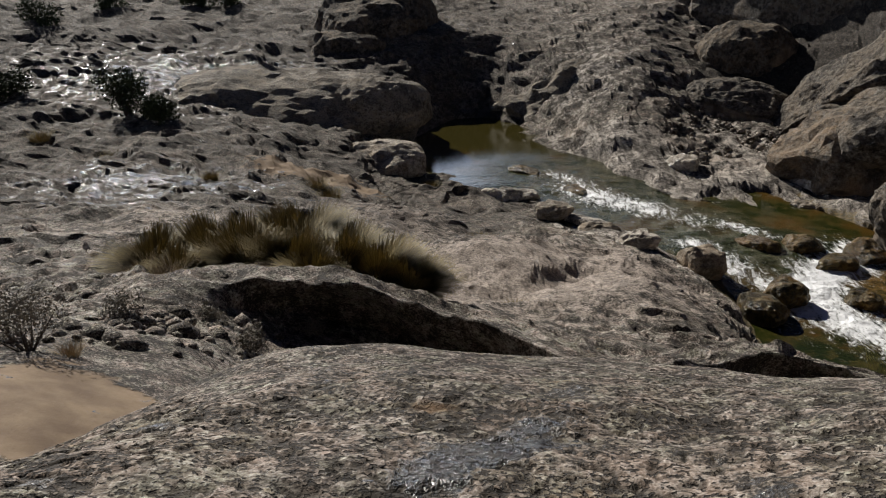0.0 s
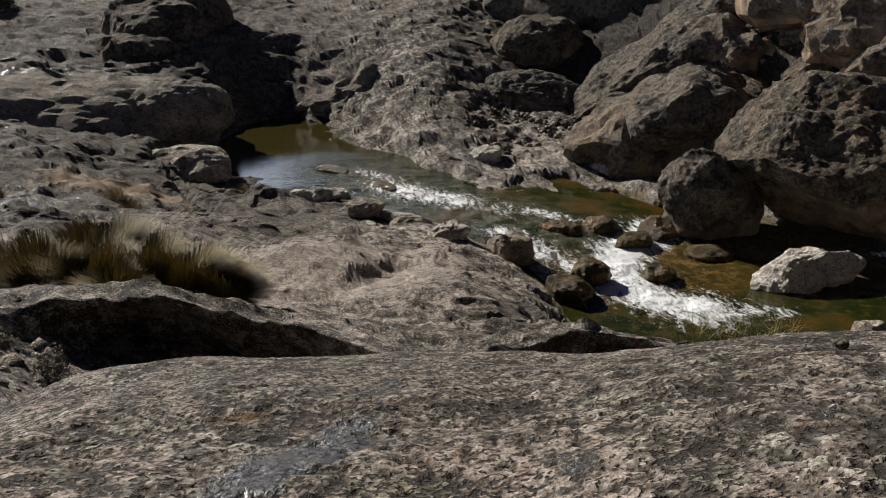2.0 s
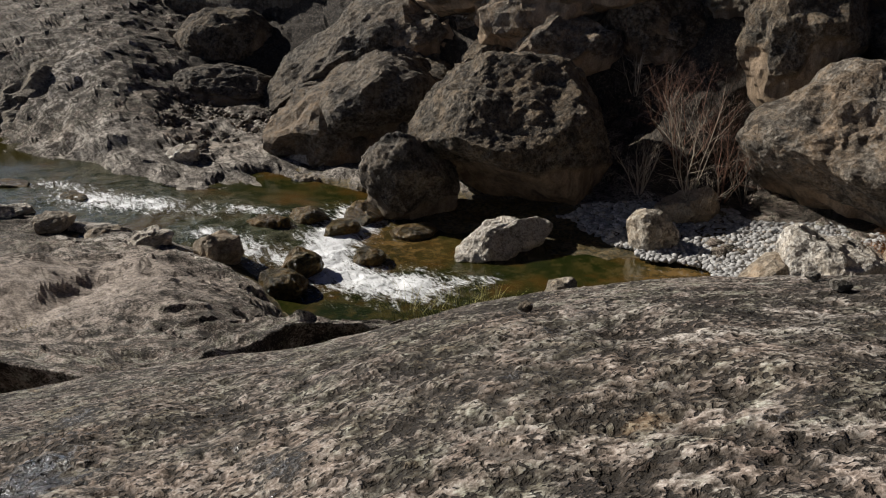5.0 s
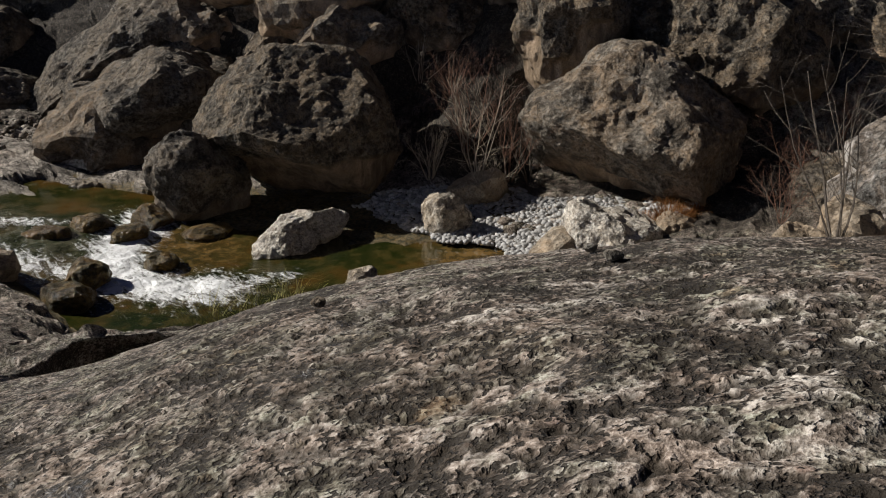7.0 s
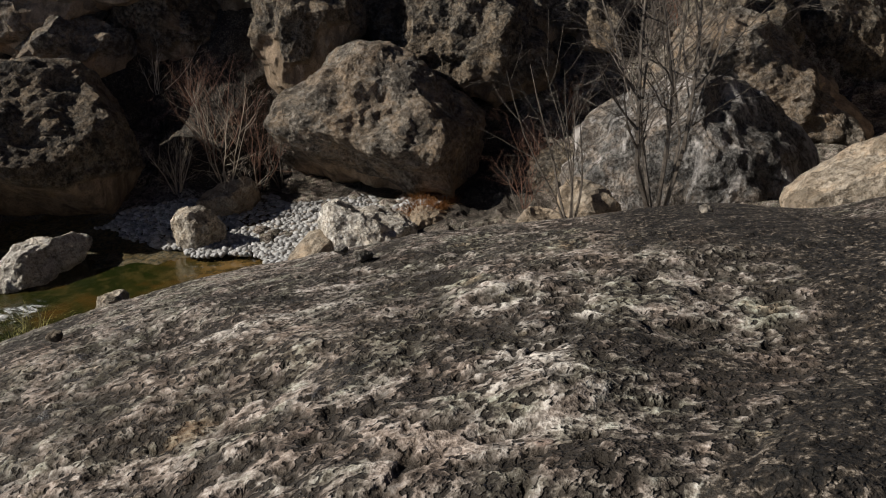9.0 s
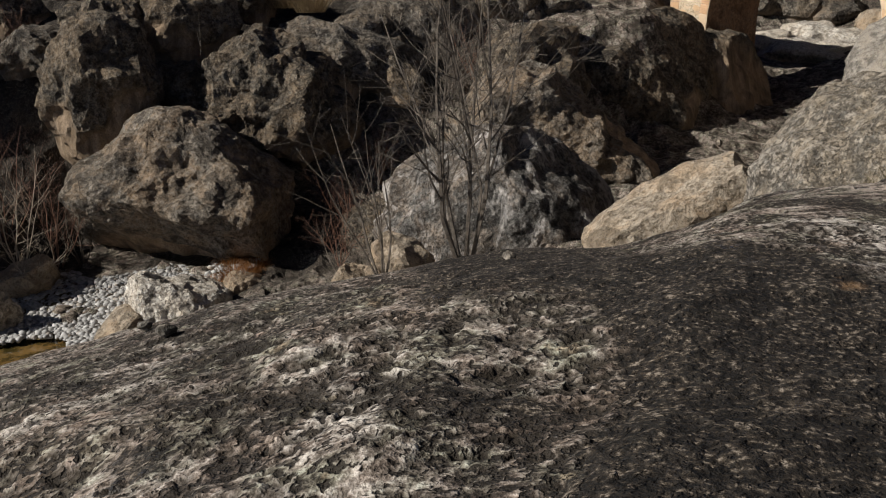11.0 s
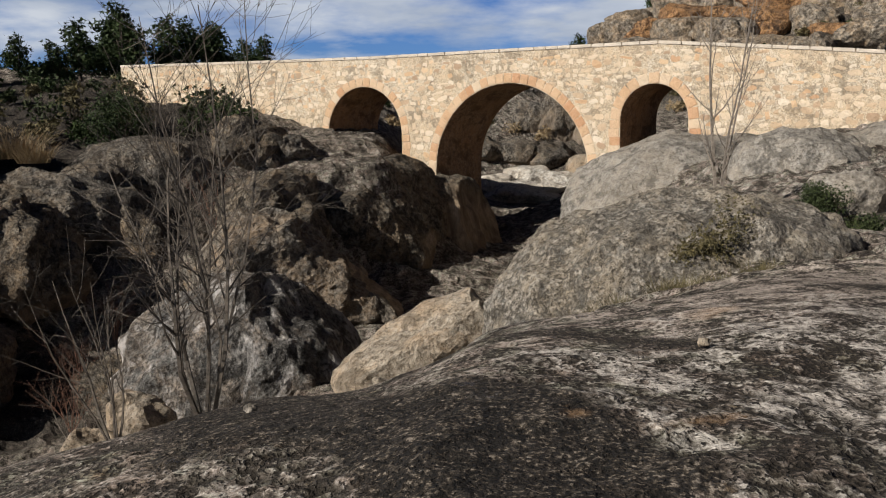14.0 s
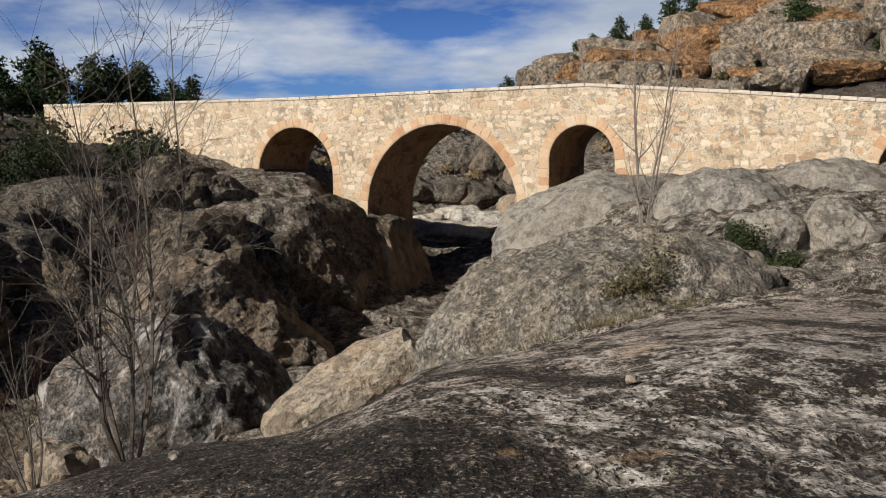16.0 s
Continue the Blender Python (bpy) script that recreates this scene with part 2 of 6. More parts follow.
def ground_material():
    """Conglomerate bedrock: worn taupe crust full of pits, with moss, wet, sandy and rusty places given by the mesh."""
    m, nt, bs = mat("ground_conglomerate")
    l = nt.links
    co = nt.nodes.new("ShaderNodeNewGeometry").outputs["Position"]
    n05, n2, n7 = noise_out(nt, co, 0.45, 5, 0.6), noise_out(nt, co, 2.1, 5, 0.55), noise_out(nt, co, 6.5, 6, 0.62)
    n20, n60, nb = noise_out(nt, co, 22, 4, 0.65), noise_out(nt, co, 64, 2, 0.6), noise_out(nt, co, 3.3, 6, 0.65)

    def lean(src, k):
        return math_node(nt, "MULTIPLY", math_node(nt, "SUBTRACT", src, 0.5), k)
    tone = math_node(nt, "ADD", 0.475, lean(n2, 0.95))
    for src, k in ((n7, 0.85), (n20, 1.45), (n60, 0.8), (n05, 0.3)):
        tone = math_node(nt, "ADD", tone, lean(src, k))
    tone = math_node(nt, "ADD", tone, lean(attr(nt, "clast"), 0.16))
    c = ramp(nt, tone, [(0.26, (0.05, 0.041, 0.033)), (0.4, (0.13, 0.11, 0.09)), (0.51, (0.215, 0.187, 0.157)), (0.63, (0.325, 0.29, 0.25)), (0.78, (0.5, 0.465, 0.415))])
    # lichen tints: pinkish, greenish, ochre
    c = mixc(nt, 0.8, c, ramp(nt, nb, [(0.38, (0.98, 0.85, 0.8)), (0.48, (1.0, 0.95, 0.94)), (0.55, (0.93, 0.96, 0.9)), (0.62, (0.8, 0.88, 0.76)), (0.7, (1.0, 0.84, 0.62))]), "MULTIPLY")
    c = mixc(nt, ramp(nt, n05, [(0.5, 0.0), (0.62, 0.4)]), c, mixc(nt, 0.5, c, (0.24, 0.165, 0.11)))
    # pebbles set in the matrix
    vo = node(nt, "ShaderNodeTexVoronoi", Scale=13.0, Randomness=1.0)
    l.new(co, vo.inputs["Vector"])
    sep = nt.nodes.new("ShaderNodeSeparateColor")
    l.new(vo.outputs["Color"], sep.inputs[0])
    peb = math_node(nt, "MULTIPLY", ramp(nt, vo.outputs["Distance"], [(0.26, 1.0), (0.34, 0.0)]), ramp(nt, sep.outputs[0], [(0.7, 0.0), (0.74, 0.75)]))
    c = mixc(nt, peb, c, mixc(nt, 0.35, ramp(nt, sep.outputs[1], [(0.0, (0.16, 0.13, 0.11)), (0.35, (0.33, 0.3, 0.27)), (0.6, (0.36, 0.25, 0.2)), (0.8, (0.5, 0.46, 0.4)), (1.0, (0.34, 0.26, 0.15))]), c))

    def soft(fac, wide=1.6, tight=0.06):
        q = math_node(nt, "ADD", math_node(nt, "ADD", fac, lean(n2, wide)), math_node(nt, "ADD", lean(n7, 1.2), lean(n20, 0.8)))
        return ramp(nt, q, [(0.5 - tight, 0.0), (0.5 + tight, 1.0)])
    worn = soft(attr(nt, "worn"), 1.0, 0.12)
    c = mixc(nt, math_node(nt, "MULTIPLY", worn, 0.85), c, mixc(nt, ramp(nt, math_node(nt, "ADD", math_node(nt, "ADD", n20, lean(n60, 0.5)), lean(n7, 0.7)), [(0.36, 0.0), (0.62, 1.0)]), (0.19, 0.153, 0.125), (0.5, 0.42, 0.355)))
    pale = soft(attr(nt, "pale"), 2.0, 0.1)
    c = mixc(nt, math_node(nt, "MULTIPLY", pale, 0.68), c, mixc(nt, ramp(nt, tone, [(0.36, 0.0), (0.62, 1.0)]), (0.28, 0.245, 0.21), (0.64, 0.585, 0.52)))
    # pits and pores hold dark growth, and their own shade is painted in too
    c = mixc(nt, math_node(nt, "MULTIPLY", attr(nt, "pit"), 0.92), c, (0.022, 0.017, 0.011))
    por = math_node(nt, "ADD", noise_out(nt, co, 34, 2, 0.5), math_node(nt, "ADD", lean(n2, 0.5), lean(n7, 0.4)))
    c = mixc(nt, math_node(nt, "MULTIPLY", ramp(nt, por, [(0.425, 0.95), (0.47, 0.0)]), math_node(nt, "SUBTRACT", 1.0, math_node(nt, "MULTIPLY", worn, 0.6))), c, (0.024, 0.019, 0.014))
    # dark lichen crust, which also carries the shade painted on the bank
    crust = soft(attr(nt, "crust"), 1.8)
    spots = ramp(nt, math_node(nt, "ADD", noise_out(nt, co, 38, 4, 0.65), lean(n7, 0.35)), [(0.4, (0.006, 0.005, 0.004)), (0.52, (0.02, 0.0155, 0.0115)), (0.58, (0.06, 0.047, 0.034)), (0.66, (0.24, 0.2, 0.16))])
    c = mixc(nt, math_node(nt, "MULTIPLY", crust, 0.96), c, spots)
    sand = ramp(nt, math_node(nt, "ADD", attr(nt, "sand"), math_node(nt, "ADD", lean(n2, 0.9), lean(n7, 0.3))), [(0.4, 0.0), (0.5, 1.0)])
    c = mixc(nt, math_node(nt, "MULTIPLY", sand, 0.95), c, mixc(nt, ramp(nt, n2, [(0.35, 0.0), (0.65, 1.0)]), (0.125, 0.08, 0.045), (0.235, 0.165, 0.1)))
    c = mixc(nt, math_node(nt, "MULTIPLY", soft(attr(nt, "rust"), 1.2, 0.2), 0.5), c, mixc(nt, n20, (0.16, 0.075, 0.03), (0.4, 0.26, 0.14)))
    moss = soft(attr(nt, "moss"), 1.6, 0.12)
    c = mixc(nt, math_node(nt, "MULTIPLY", moss, 0.85), c, mixc(nt, ramp(nt, n7, [(0.4, 0.0), (0.6, 1.0)]), (0.03, 0.028, 0.008), (0.13, 0.085, 0.02)))
    wet = soft(attr(nt, "wet"), 2.2)
    c = mixc(nt, math_node(nt, "MULTIPLY", wet, 0.85), c, (0.028, 0.026, 0.024))
    l.new(c, bs.inputs["Base Color"])
    l.new(mixc(nt, wet, (0.88,) * 3, (0.16,) * 3), bs.inputs["Roughness"])
    l.new(mixc(nt, wet, (0.25,) * 3, (0.28,) * 3), bs.inputs["Specular IOR Level"])
    h = math_node(nt, "ADD", math_node(nt, "MULTIPLY", n20, 0.018), math_node(nt, "MULTIPLY", n7, 0.04))
    h = math_node(nt, "ADD", h, math_node(nt, "MULTIPLY", n60, 0.007))
    h = math_node(nt, "ADD", h, math_node(nt, "MULTIPLY", ramp(nt, por, [(0.38, 0.0), (0.47, 1.0)]), 0.012))
    h = math_node(nt, "ADD", h, math_node(nt, "MULTIPLY", peb, 0.008))
    bump(nt, bs, math_node(nt, "MULTIPLY", h, ramp(nt, sand, [(0.0, 1.0), (1.0, 0.12)])), 1.0, 1.0)
    return m


ROCK_GROUND = ground_material()
ROCK_GREY = rock_material("grey_conglomerate", (0.25, 0.22, 0.18), (0.125, 0.107, 0.087), (0.04, 0.032, 0.025), (0.2, 0.15, 0.1), 1.3, 0.25, 0.9, 0.75, bare=(0.2, 0.16, 0.12))
ROCK_BROWN = rock_material("brown_conglomerate", (0.23, 0.19, 0.14), (0.12, 0.097, 0.071), (0.035, 0.028, 0.02), (0.21, 0.145, 0.085), 1.3, 0.25, 0.9, 0.75, bare=(0.25, 0.185, 0.125))
ROCK_PALE = rock_material("pale_limestone", (0.64, 0.585, 0.5), (0.48, 0.425, 0.35), (0.22, 0.18, 0.14), (0.46, 0.35, 0.23), 1.5, 0.3, 0.85, 0.6, 0.0, 0.25)
ROCK_OCHRE = rock_material("ochre_limestone", (0.42, 0.36, 0.28), (0.34, 0.28, 0.21), (0.22, 0.175, 0.125), (0.36, 0.25, 0.15), 1.2, 0.2, 0.88, 0.35, 0.0, 0.12)
ROCK_SPLIT = rock_material("streaked_limestone", (0.21, 0.195, 0.175), (0.13, 0.12, 0.108), (0.04, 0.035, 0.03), (0.24, 0.18, 0.13), 1.6, 0.3, 0.85, 0.6, 0.6)


def mesh_from(name, co, faces):
    me = bpy.data.meshes.new(name)
    co, faces = np.asarray(co, np.float32), np.asarray(faces, np.int32)
    me.vertices.add(len(co)); me.vertices.foreach_set("co", co.ravel())
    k = faces.shape[1]
    me.loops.add(faces.size); me.loops.foreach_set("vertex_index", faces.ravel())
    me.polygons.add(len(faces)); me.polygons.foreach_set("loop_start", np.arange(0, faces.size, k, dtype=np.int32))
    me.update(calc_edges=True)
    me.polygons.foreach_set("use_smooth", np.ones(len(faces), bool))
    return me


def set_attr(me, name, values):
    me.attributes.new(name, "FLOAT", "POINT").data.foreach_set("value", np.asarray(values, np.float32))


def part(name, me, material, parent=None, label=""):
    """Links a mesh, or a bmesh, as one object, under a thing or a part where given."""
    if isinstance(me, bmesh.types.BMesh):
        bm, me = me, bpy.data.meshes.new(name)
        bm.to_mesh(me)
        bm.free()
    if material and not me.materials:
        me.materials.append(material)
    ob = new(name, me)
    if parent:
        ob.parent = parent
    if label:
        ob["label"] = label
    return ob


def empty(name, place=(0, 0, 0)):
    ob = new(name)
    ob.location = place
    return ob


# ---- ground: lofted through profiles that run out from the standing place ----
PROFILES = []


def profile(az, z3, *rz, hill=None):
    """az: bearing in degrees; z3: height 3 m out; then pairs of distance and height, the rim of the near slab first."""
    edge_r, edge_z = rz[0], rz[1]
    pts = [(0.001, 10.35), (1.9, z3 + 0.16), (3.0, z3)]
    for s in (0.25, 0.5, 0.75):
        pts.append((3 + (edge_r - 3) * s, z3 + (edge_z - z3) * s ** 1.35))
    pts += [(rz[k], rz[k + 1]) for k in range(0, len(rz), 2)]
    last = pts[-1]
    hill = hill or (200, last[1] + 6)
    pts += [hill, (1500, hill[1] - 4)]
    PROFILES.append((az, pts))


profile(-60, 10.3, 4.2, 9.6, 5.2, 8.9, 7, 8.4, 9, 8.1, 13, 7, 17, 6.1, 24, 5, 30, 4.4, 36, 4.2, 42, 4, 52, 4.8, 65, 7, 90, 9)
profile(-30, 10.2, 4.5, 9.4, 5.2, 8.7, 6.2, 8.35, 9, 8.05, 13, 7.0, 17, 6.1, 24, 4.9, 30, 4.07, 36, 3.6, 42, 3.4, 52, 4.1, 65, 6.3, 85, 7.6)
profile(-17.5, 10.15, 6, 8.9, 6.9, 8.0, 8.5, 7.6, 12.6, 6.9, 14, 6.7, 18, 5.7, 22, 4.85, 27, 4.2, 32, 3.7, 42, 3.45, 52, 4.2, 64, 5.8, 82, 7.0)
profile(-6, 10.1, 8.2, 8.14, 9.4, 6.6, 11, 5.6, 14.7, 5.5, 13.6, 6.75, 17, 5.7, 20, 4.9, 25, 3.9, 30, 3.1, 40, 2.2, 47, 2.4, 60, 5.0, 80, 7.2)
profile(3, 10.1, 8.6, 7.8, 9.6, 6.4, 11, 5.2, 13.7, 5.1, 12.7, 6.45, 16, 5.2, 20, 3.9, 29, 2.0, 39.2, 1.05, 47, 0.1, 56.5, 0.9, 64, 5.5, 80, 7.6)
profile(12.9, 10.1, 8.6, 7.7, 9.4, 6.9, 10, 6.4, 11.0, 6.0, 11.2, 6.4, 14, 5.3, 18, 4.17, 27, 2.2, 35, 0.75, 39, 0.1, 43, 0.8, 56, 4.0, 70, 7.2)
profile(18, 10.12, 8.6, 7.7, 9.6, 6.8, 11, 6.0, 12, 5.6, 13, 5.9, 16, 4.6, 20, 3.3, 26, 1.7, 31, 0.5, 36, -0.1, 41, 0.5, 56, 2.2, 74, 7.4)
profile(22.9, 10.15, 8.6, 7.7, 10, 6.3, 12.5, 4.6, 15.0, 4.4, 14.4, 5.55, 17, 4.2, 19.5, 2.9, 22, 1.5, 25, 0.1, 30, -0.45, 38.5, 0.05, 56, 1.9, 66, 9.0)
profile(30.6, 10.25, 9, 7.76, 10.5, 6.4, 12.5, 4.8, 15.4, 4.3, 15, 5.15, 17, 4.0, 19.5, 2.4, 22, 0.9, 25, -0.1, 30, -0.5, 37, 0.05, 49, 1.6, 56, 10.0)
profile(41.5, 10.4, 9.7, 7.84, 11.5, 6.0, 13.5, 4.5, 15, 3.5, 17, 2.8, 19, 2.0, 22, 0.8, 24, 0.1, 26, -0.25, 29, -0.4, 34, 0.1, 42, 0.9, 49, 9.4)
profile(51, 10.5, 10, 8.06, 12, 6.2, 14, 5.0, 16, 3.8, 18, 2.9, 20, 2.0, 24, 0.8, 27, 0.2, 29, -0.15, 31, -0.1, 40, 0.8, 47, 9.0, 60, 11.5, hill=(110, 16))
profile(60, 10.6, 10, 8.38, 12, 6.5, 14, 5.5, 16, 4.5, 18, 3.7, 20, 3.0, 24, 1.8, 28, 1.0, 31, 0.7, 34, 0.8, 39.5, 1.1, 47, 8.3, 62, 11.8, hill=(110, 17))
profile(75, 10.75, 9, 9.2, 10.5, 7.9, 12.5, 6.8, 14, 6, 16, 5.4, 18, 5, 22, 4, 26, 3.1, 30, 2.5, 34, 2.2, 40, 3.4, 49, 9.4, 64, 12, hill=(110, 16.5))
profile(84.5, 10.8, 9, 9.39, 10.5, 8.2, 12.5, 7.2, 14, 6.6, 16, 6, 18, 5.5, 22, 4.5, 28, 3.3, 33, 3, 39, 3, 46, 4.0, 48.5, 9.5, 70, 11, hill=(110, 15))
profile(89, 10.85, 9.6, 9.42, 11, 8.5, 13, 7.4, 15, 6.8, 17, 6.2, 20, 5.4, 24, 4.3, 30, 3.2, 36, 2.9, 44, 2.9, 48, 3.6, 53, 5.0, 74, 6.0, hill=(100, 15))
profile(93, 10.9, 10.5, 9.56, 12, 8.7, 14, 7.6, 16, 6.8, 18, 6.2, 22, 5, 27, 3.8, 32, 3, 38, 2.8, 44, 2.8, 49, 3.2, 56, 4.4, 76, 5.5, hill=(98, 15.5))
profile(97, 10.9, 11.5, 9.55, 13, 8.6, 15, 7.8, 17, 7.2, 20, 7, 24, 7, 29, 5.8, 34, 5, 39, 4.6, 44, 4.6, 49, 5.4, 57, 5.2, 76, 6.0, hill=(110, 17.5))
profile(100, 10.9, 12.2, 9.5, 13.6, 9.0, 15.5, 8.5, 18, 8.1, 21, 8.0, 25, 7.8, 30, 7.5, 35, 7.2, 40, 8.0, 44, 8.8, 49, 9.2, 58, 9.0, 75, 10.5, hill=(130, 22))
profile(105, 10.9, 13.5, 9.55, 15, 9.1, 17, 8.8, 20, 8.6, 23, 8.6, 26, 8.6, 30, 8.8, 35, 9.2, 40, 9.8, 44, 10.3, 49, 10.6, 62, 10.8, 80, 13, hill=(135, 26))
profile(112, 10.9, 15.5, 9.6, 17, 9.2, 19, 9.0, 21, 8.9, 24, 9.0, 27, 9.2, 31, 9.8, 35, 10, 40, 10.3, 44, 10.6, 49, 10.8, 70, 12, 90, 18, hill=(135, 31))
profile(122, 10.85, 16.5, 9.6, 18, 9.4, 20, 9.4, 22, 9.5, 25, 9.6, 28, 9.8, 32, 10, 36, 10.2, 40, 10.4, 44, 10.7, 49, 11, 72, 12.5, 92, 20, hill=(135, 36))
profile(150, 10.8, 16, 10, 18, 10, 20, 10, 22, 10.1, 25, 10.2, 28, 10.4, 32, 10.6, 36, 10.8, 40, 11, 44, 11.2, 49, 11.5, 58, 13, 80, 18)
profile(230, 10.8, 12, 10.8, 14, 11, 16, 11.2, 20, 11.5, 24, 12, 28, 12.5, 32, 13, 36, 13.5, 40, 14, 44, 14.5, 49, 15, 58, 16, 80, 18)
profile(270, 10.5, 8, 10.2, 10, 10, 12, 10, 15, 10, 18, 10, 22, 10, 27, 10, 32, 10, 37, 10, 42, 10, 48, 10, 60, 11, 80, 12)
profile(300, *PROFILES[0][1][2][1:], *[v for p in PROFILES[0][1][6:-2] for v in p])

ROWS_PER = [40, 60, 80, 80, 74, 66, 22, 22, 24, 24, 22, 28, 32, 34, 36, 40, 44, 38, 34, 6]


def catmull(xs, ys, x):
    """Smooth interpolation through (xs, ys rows), slopes limited."""
    k = np.clip(np.searchsorted(xs, x, side="right") - 1, 0, len(xs) - 2)
    h = (xs[1:] - xs[:-1])[:, None]
    d = (ys[1:] - ys[:-1]) / h
    m = np.zeros_like(ys)
    same = (d[1:] * d[:-1]) > 0
    m[1:-1] = np.where(same, 2 * d[1:] * d[:-1] / np.where(same, d[1:] + d[:-1], 1), 0)
    m[0], m[-1] = d[0], d[-1]
    t = ((x - xs[k]) / (xs[k + 1] - xs[k]))[:, None]
    h = h[k]
    return (2 * t**3 - 3 * t**2 + 1) * ys[k] + (t**3 - 2 * t**2 + t) * h * m[k] + (-2 * t**3 + 3 * t**2) * ys[k + 1] + (t**3 - t**2) * h * m[k + 1]


def ground_shape():
    az = np.concatenate((np.arange(-60, -31, 2.0), np.arange(-31, 123, 0.24), np.arange(123, 301, 2.5)))
    xs = np.array([p[0] for p in PROFILES], float)
    ys = np.array([[v for q in p[1] for v in q] for p in PROFILES], float)
    kn = catmull(xs, ys, az)
    kr, kz = kn[:, 0::2], kn[:, 1::2]
    r_cols, z_cols = [], []
    for k, n in enumerate(ROWS_PER):
        for j in range(n):
            t = (j / n) ** 0.45 if k == 0 else j / n
            r_cols.append(kr[:, k] * (1 - t) + kr[:, k + 1] * t)
            z_cols.append(kz[:, k] * (1 - t) + kz[:, k + 1] * t)
    r_cols.append(kr[:, -1]); z_cols.append(kz[:, -1])
    r, z = np.stack(r_cols, 1), np.stack(z_cols, 1)
    for _ in range(3):  # round the corners of the profiles
        for a in (r, z):
            a[:, 1:-1] = 0.25 * a[:, :-2] + 0.5 * a[:, 1:-1] + 0.25 * a[:, 2:]
    return az, r, z


AZ, GR, GZ = ground_shape()
GM = np.maximum.accumulate(GR, axis=1)


def ground_at(x, y):
    """Height of the smooth ground at a place."""
    a = math.degrees(math.atan2(x, y))
    if a < -60:
        a += 360
    k = min(max(int(np.searchsorted(AZ, a)) - 1, 0), len(AZ) - 2)
    f = (a - AZ[k]) / (AZ[k + 1] - AZ[k])
    d = math.hypot(x, y)
    return float((1 - f) * np.interp(d, GM[k], GZ[k]) + f * np.interp(d, GM[k + 1], GZ[k + 1]))


def blob(x, y, cx, cy, rx, ry, turn=0.0):
    c, s = math.cos(radians(turn)), math.sin(radians(turn))
    u, v = (x - cx) * c + (y - cy) * s, -(x - cx) * s + (y - cy) * c
    return np.clip(1.25 - np.sqrt((u / rx) ** 2 + (v / ry) ** 2), 0, 1)


def stripe(x, y, w, *pts):
    """1 along a broken line, fading to 0 a little beyond w from it."""
    return np.clip(1.25 - line_gap(x, y, pts) / w, 0, 1)


def build_ground():
    na, nr = GR.shape
    a = np.radians(AZ)[:, None]
    x, y, z = (GR * np.sin(a)).ravel(), (GR * np.cos(a)).ravel(), GZ.ravel().copy()
    r = GR.ravel()
    azs = np.repeat(AZ, nr)
    # two worn swells of the middle slab and the groove between them
    for cx, cy, rx, ry, turn, h in ((1.9, 26.6, 2.6, 3.6, -10, 0.75), (5.2, 20.2, 3.0, 4.2, -30, 0.6), (0.4, 31.5, 2.4, 2.6, 0, 0.3), (8.0, 23.4, 1.8, 3.0, -30, 0.25)):
        z += h * smooth(0.0, 1.0, blob(x, y, cx, cy, rx, ry, turn)) * (r > 14.5)
    z -= 0.22 * stripe(x, y, 0.8, (1.6, 20.6), (3.3, 22.6), (4.6, 25.6), (5.4, 28.0)) * (r > 15)
    p = np.stack((x, y, z), 1)
    far = smooth(10.5, 15, r)
    near = 1 - smooth(9.5, 13.5, r)
    land = 1 - 0.75 * ((r > 22) & (r < 40) & (z < 0.9))  # quieter under water
    sand = np.maximum(blob(x, y, -3.25, 7.3, 0.95, 1.9, 25), 0.75 * blob(x, y, -4.5, 36, 4, 2))
    quiet = 1 - 0.9 * blob(x, y, -3.25, 7.3, 1.0, 2.0, 25)
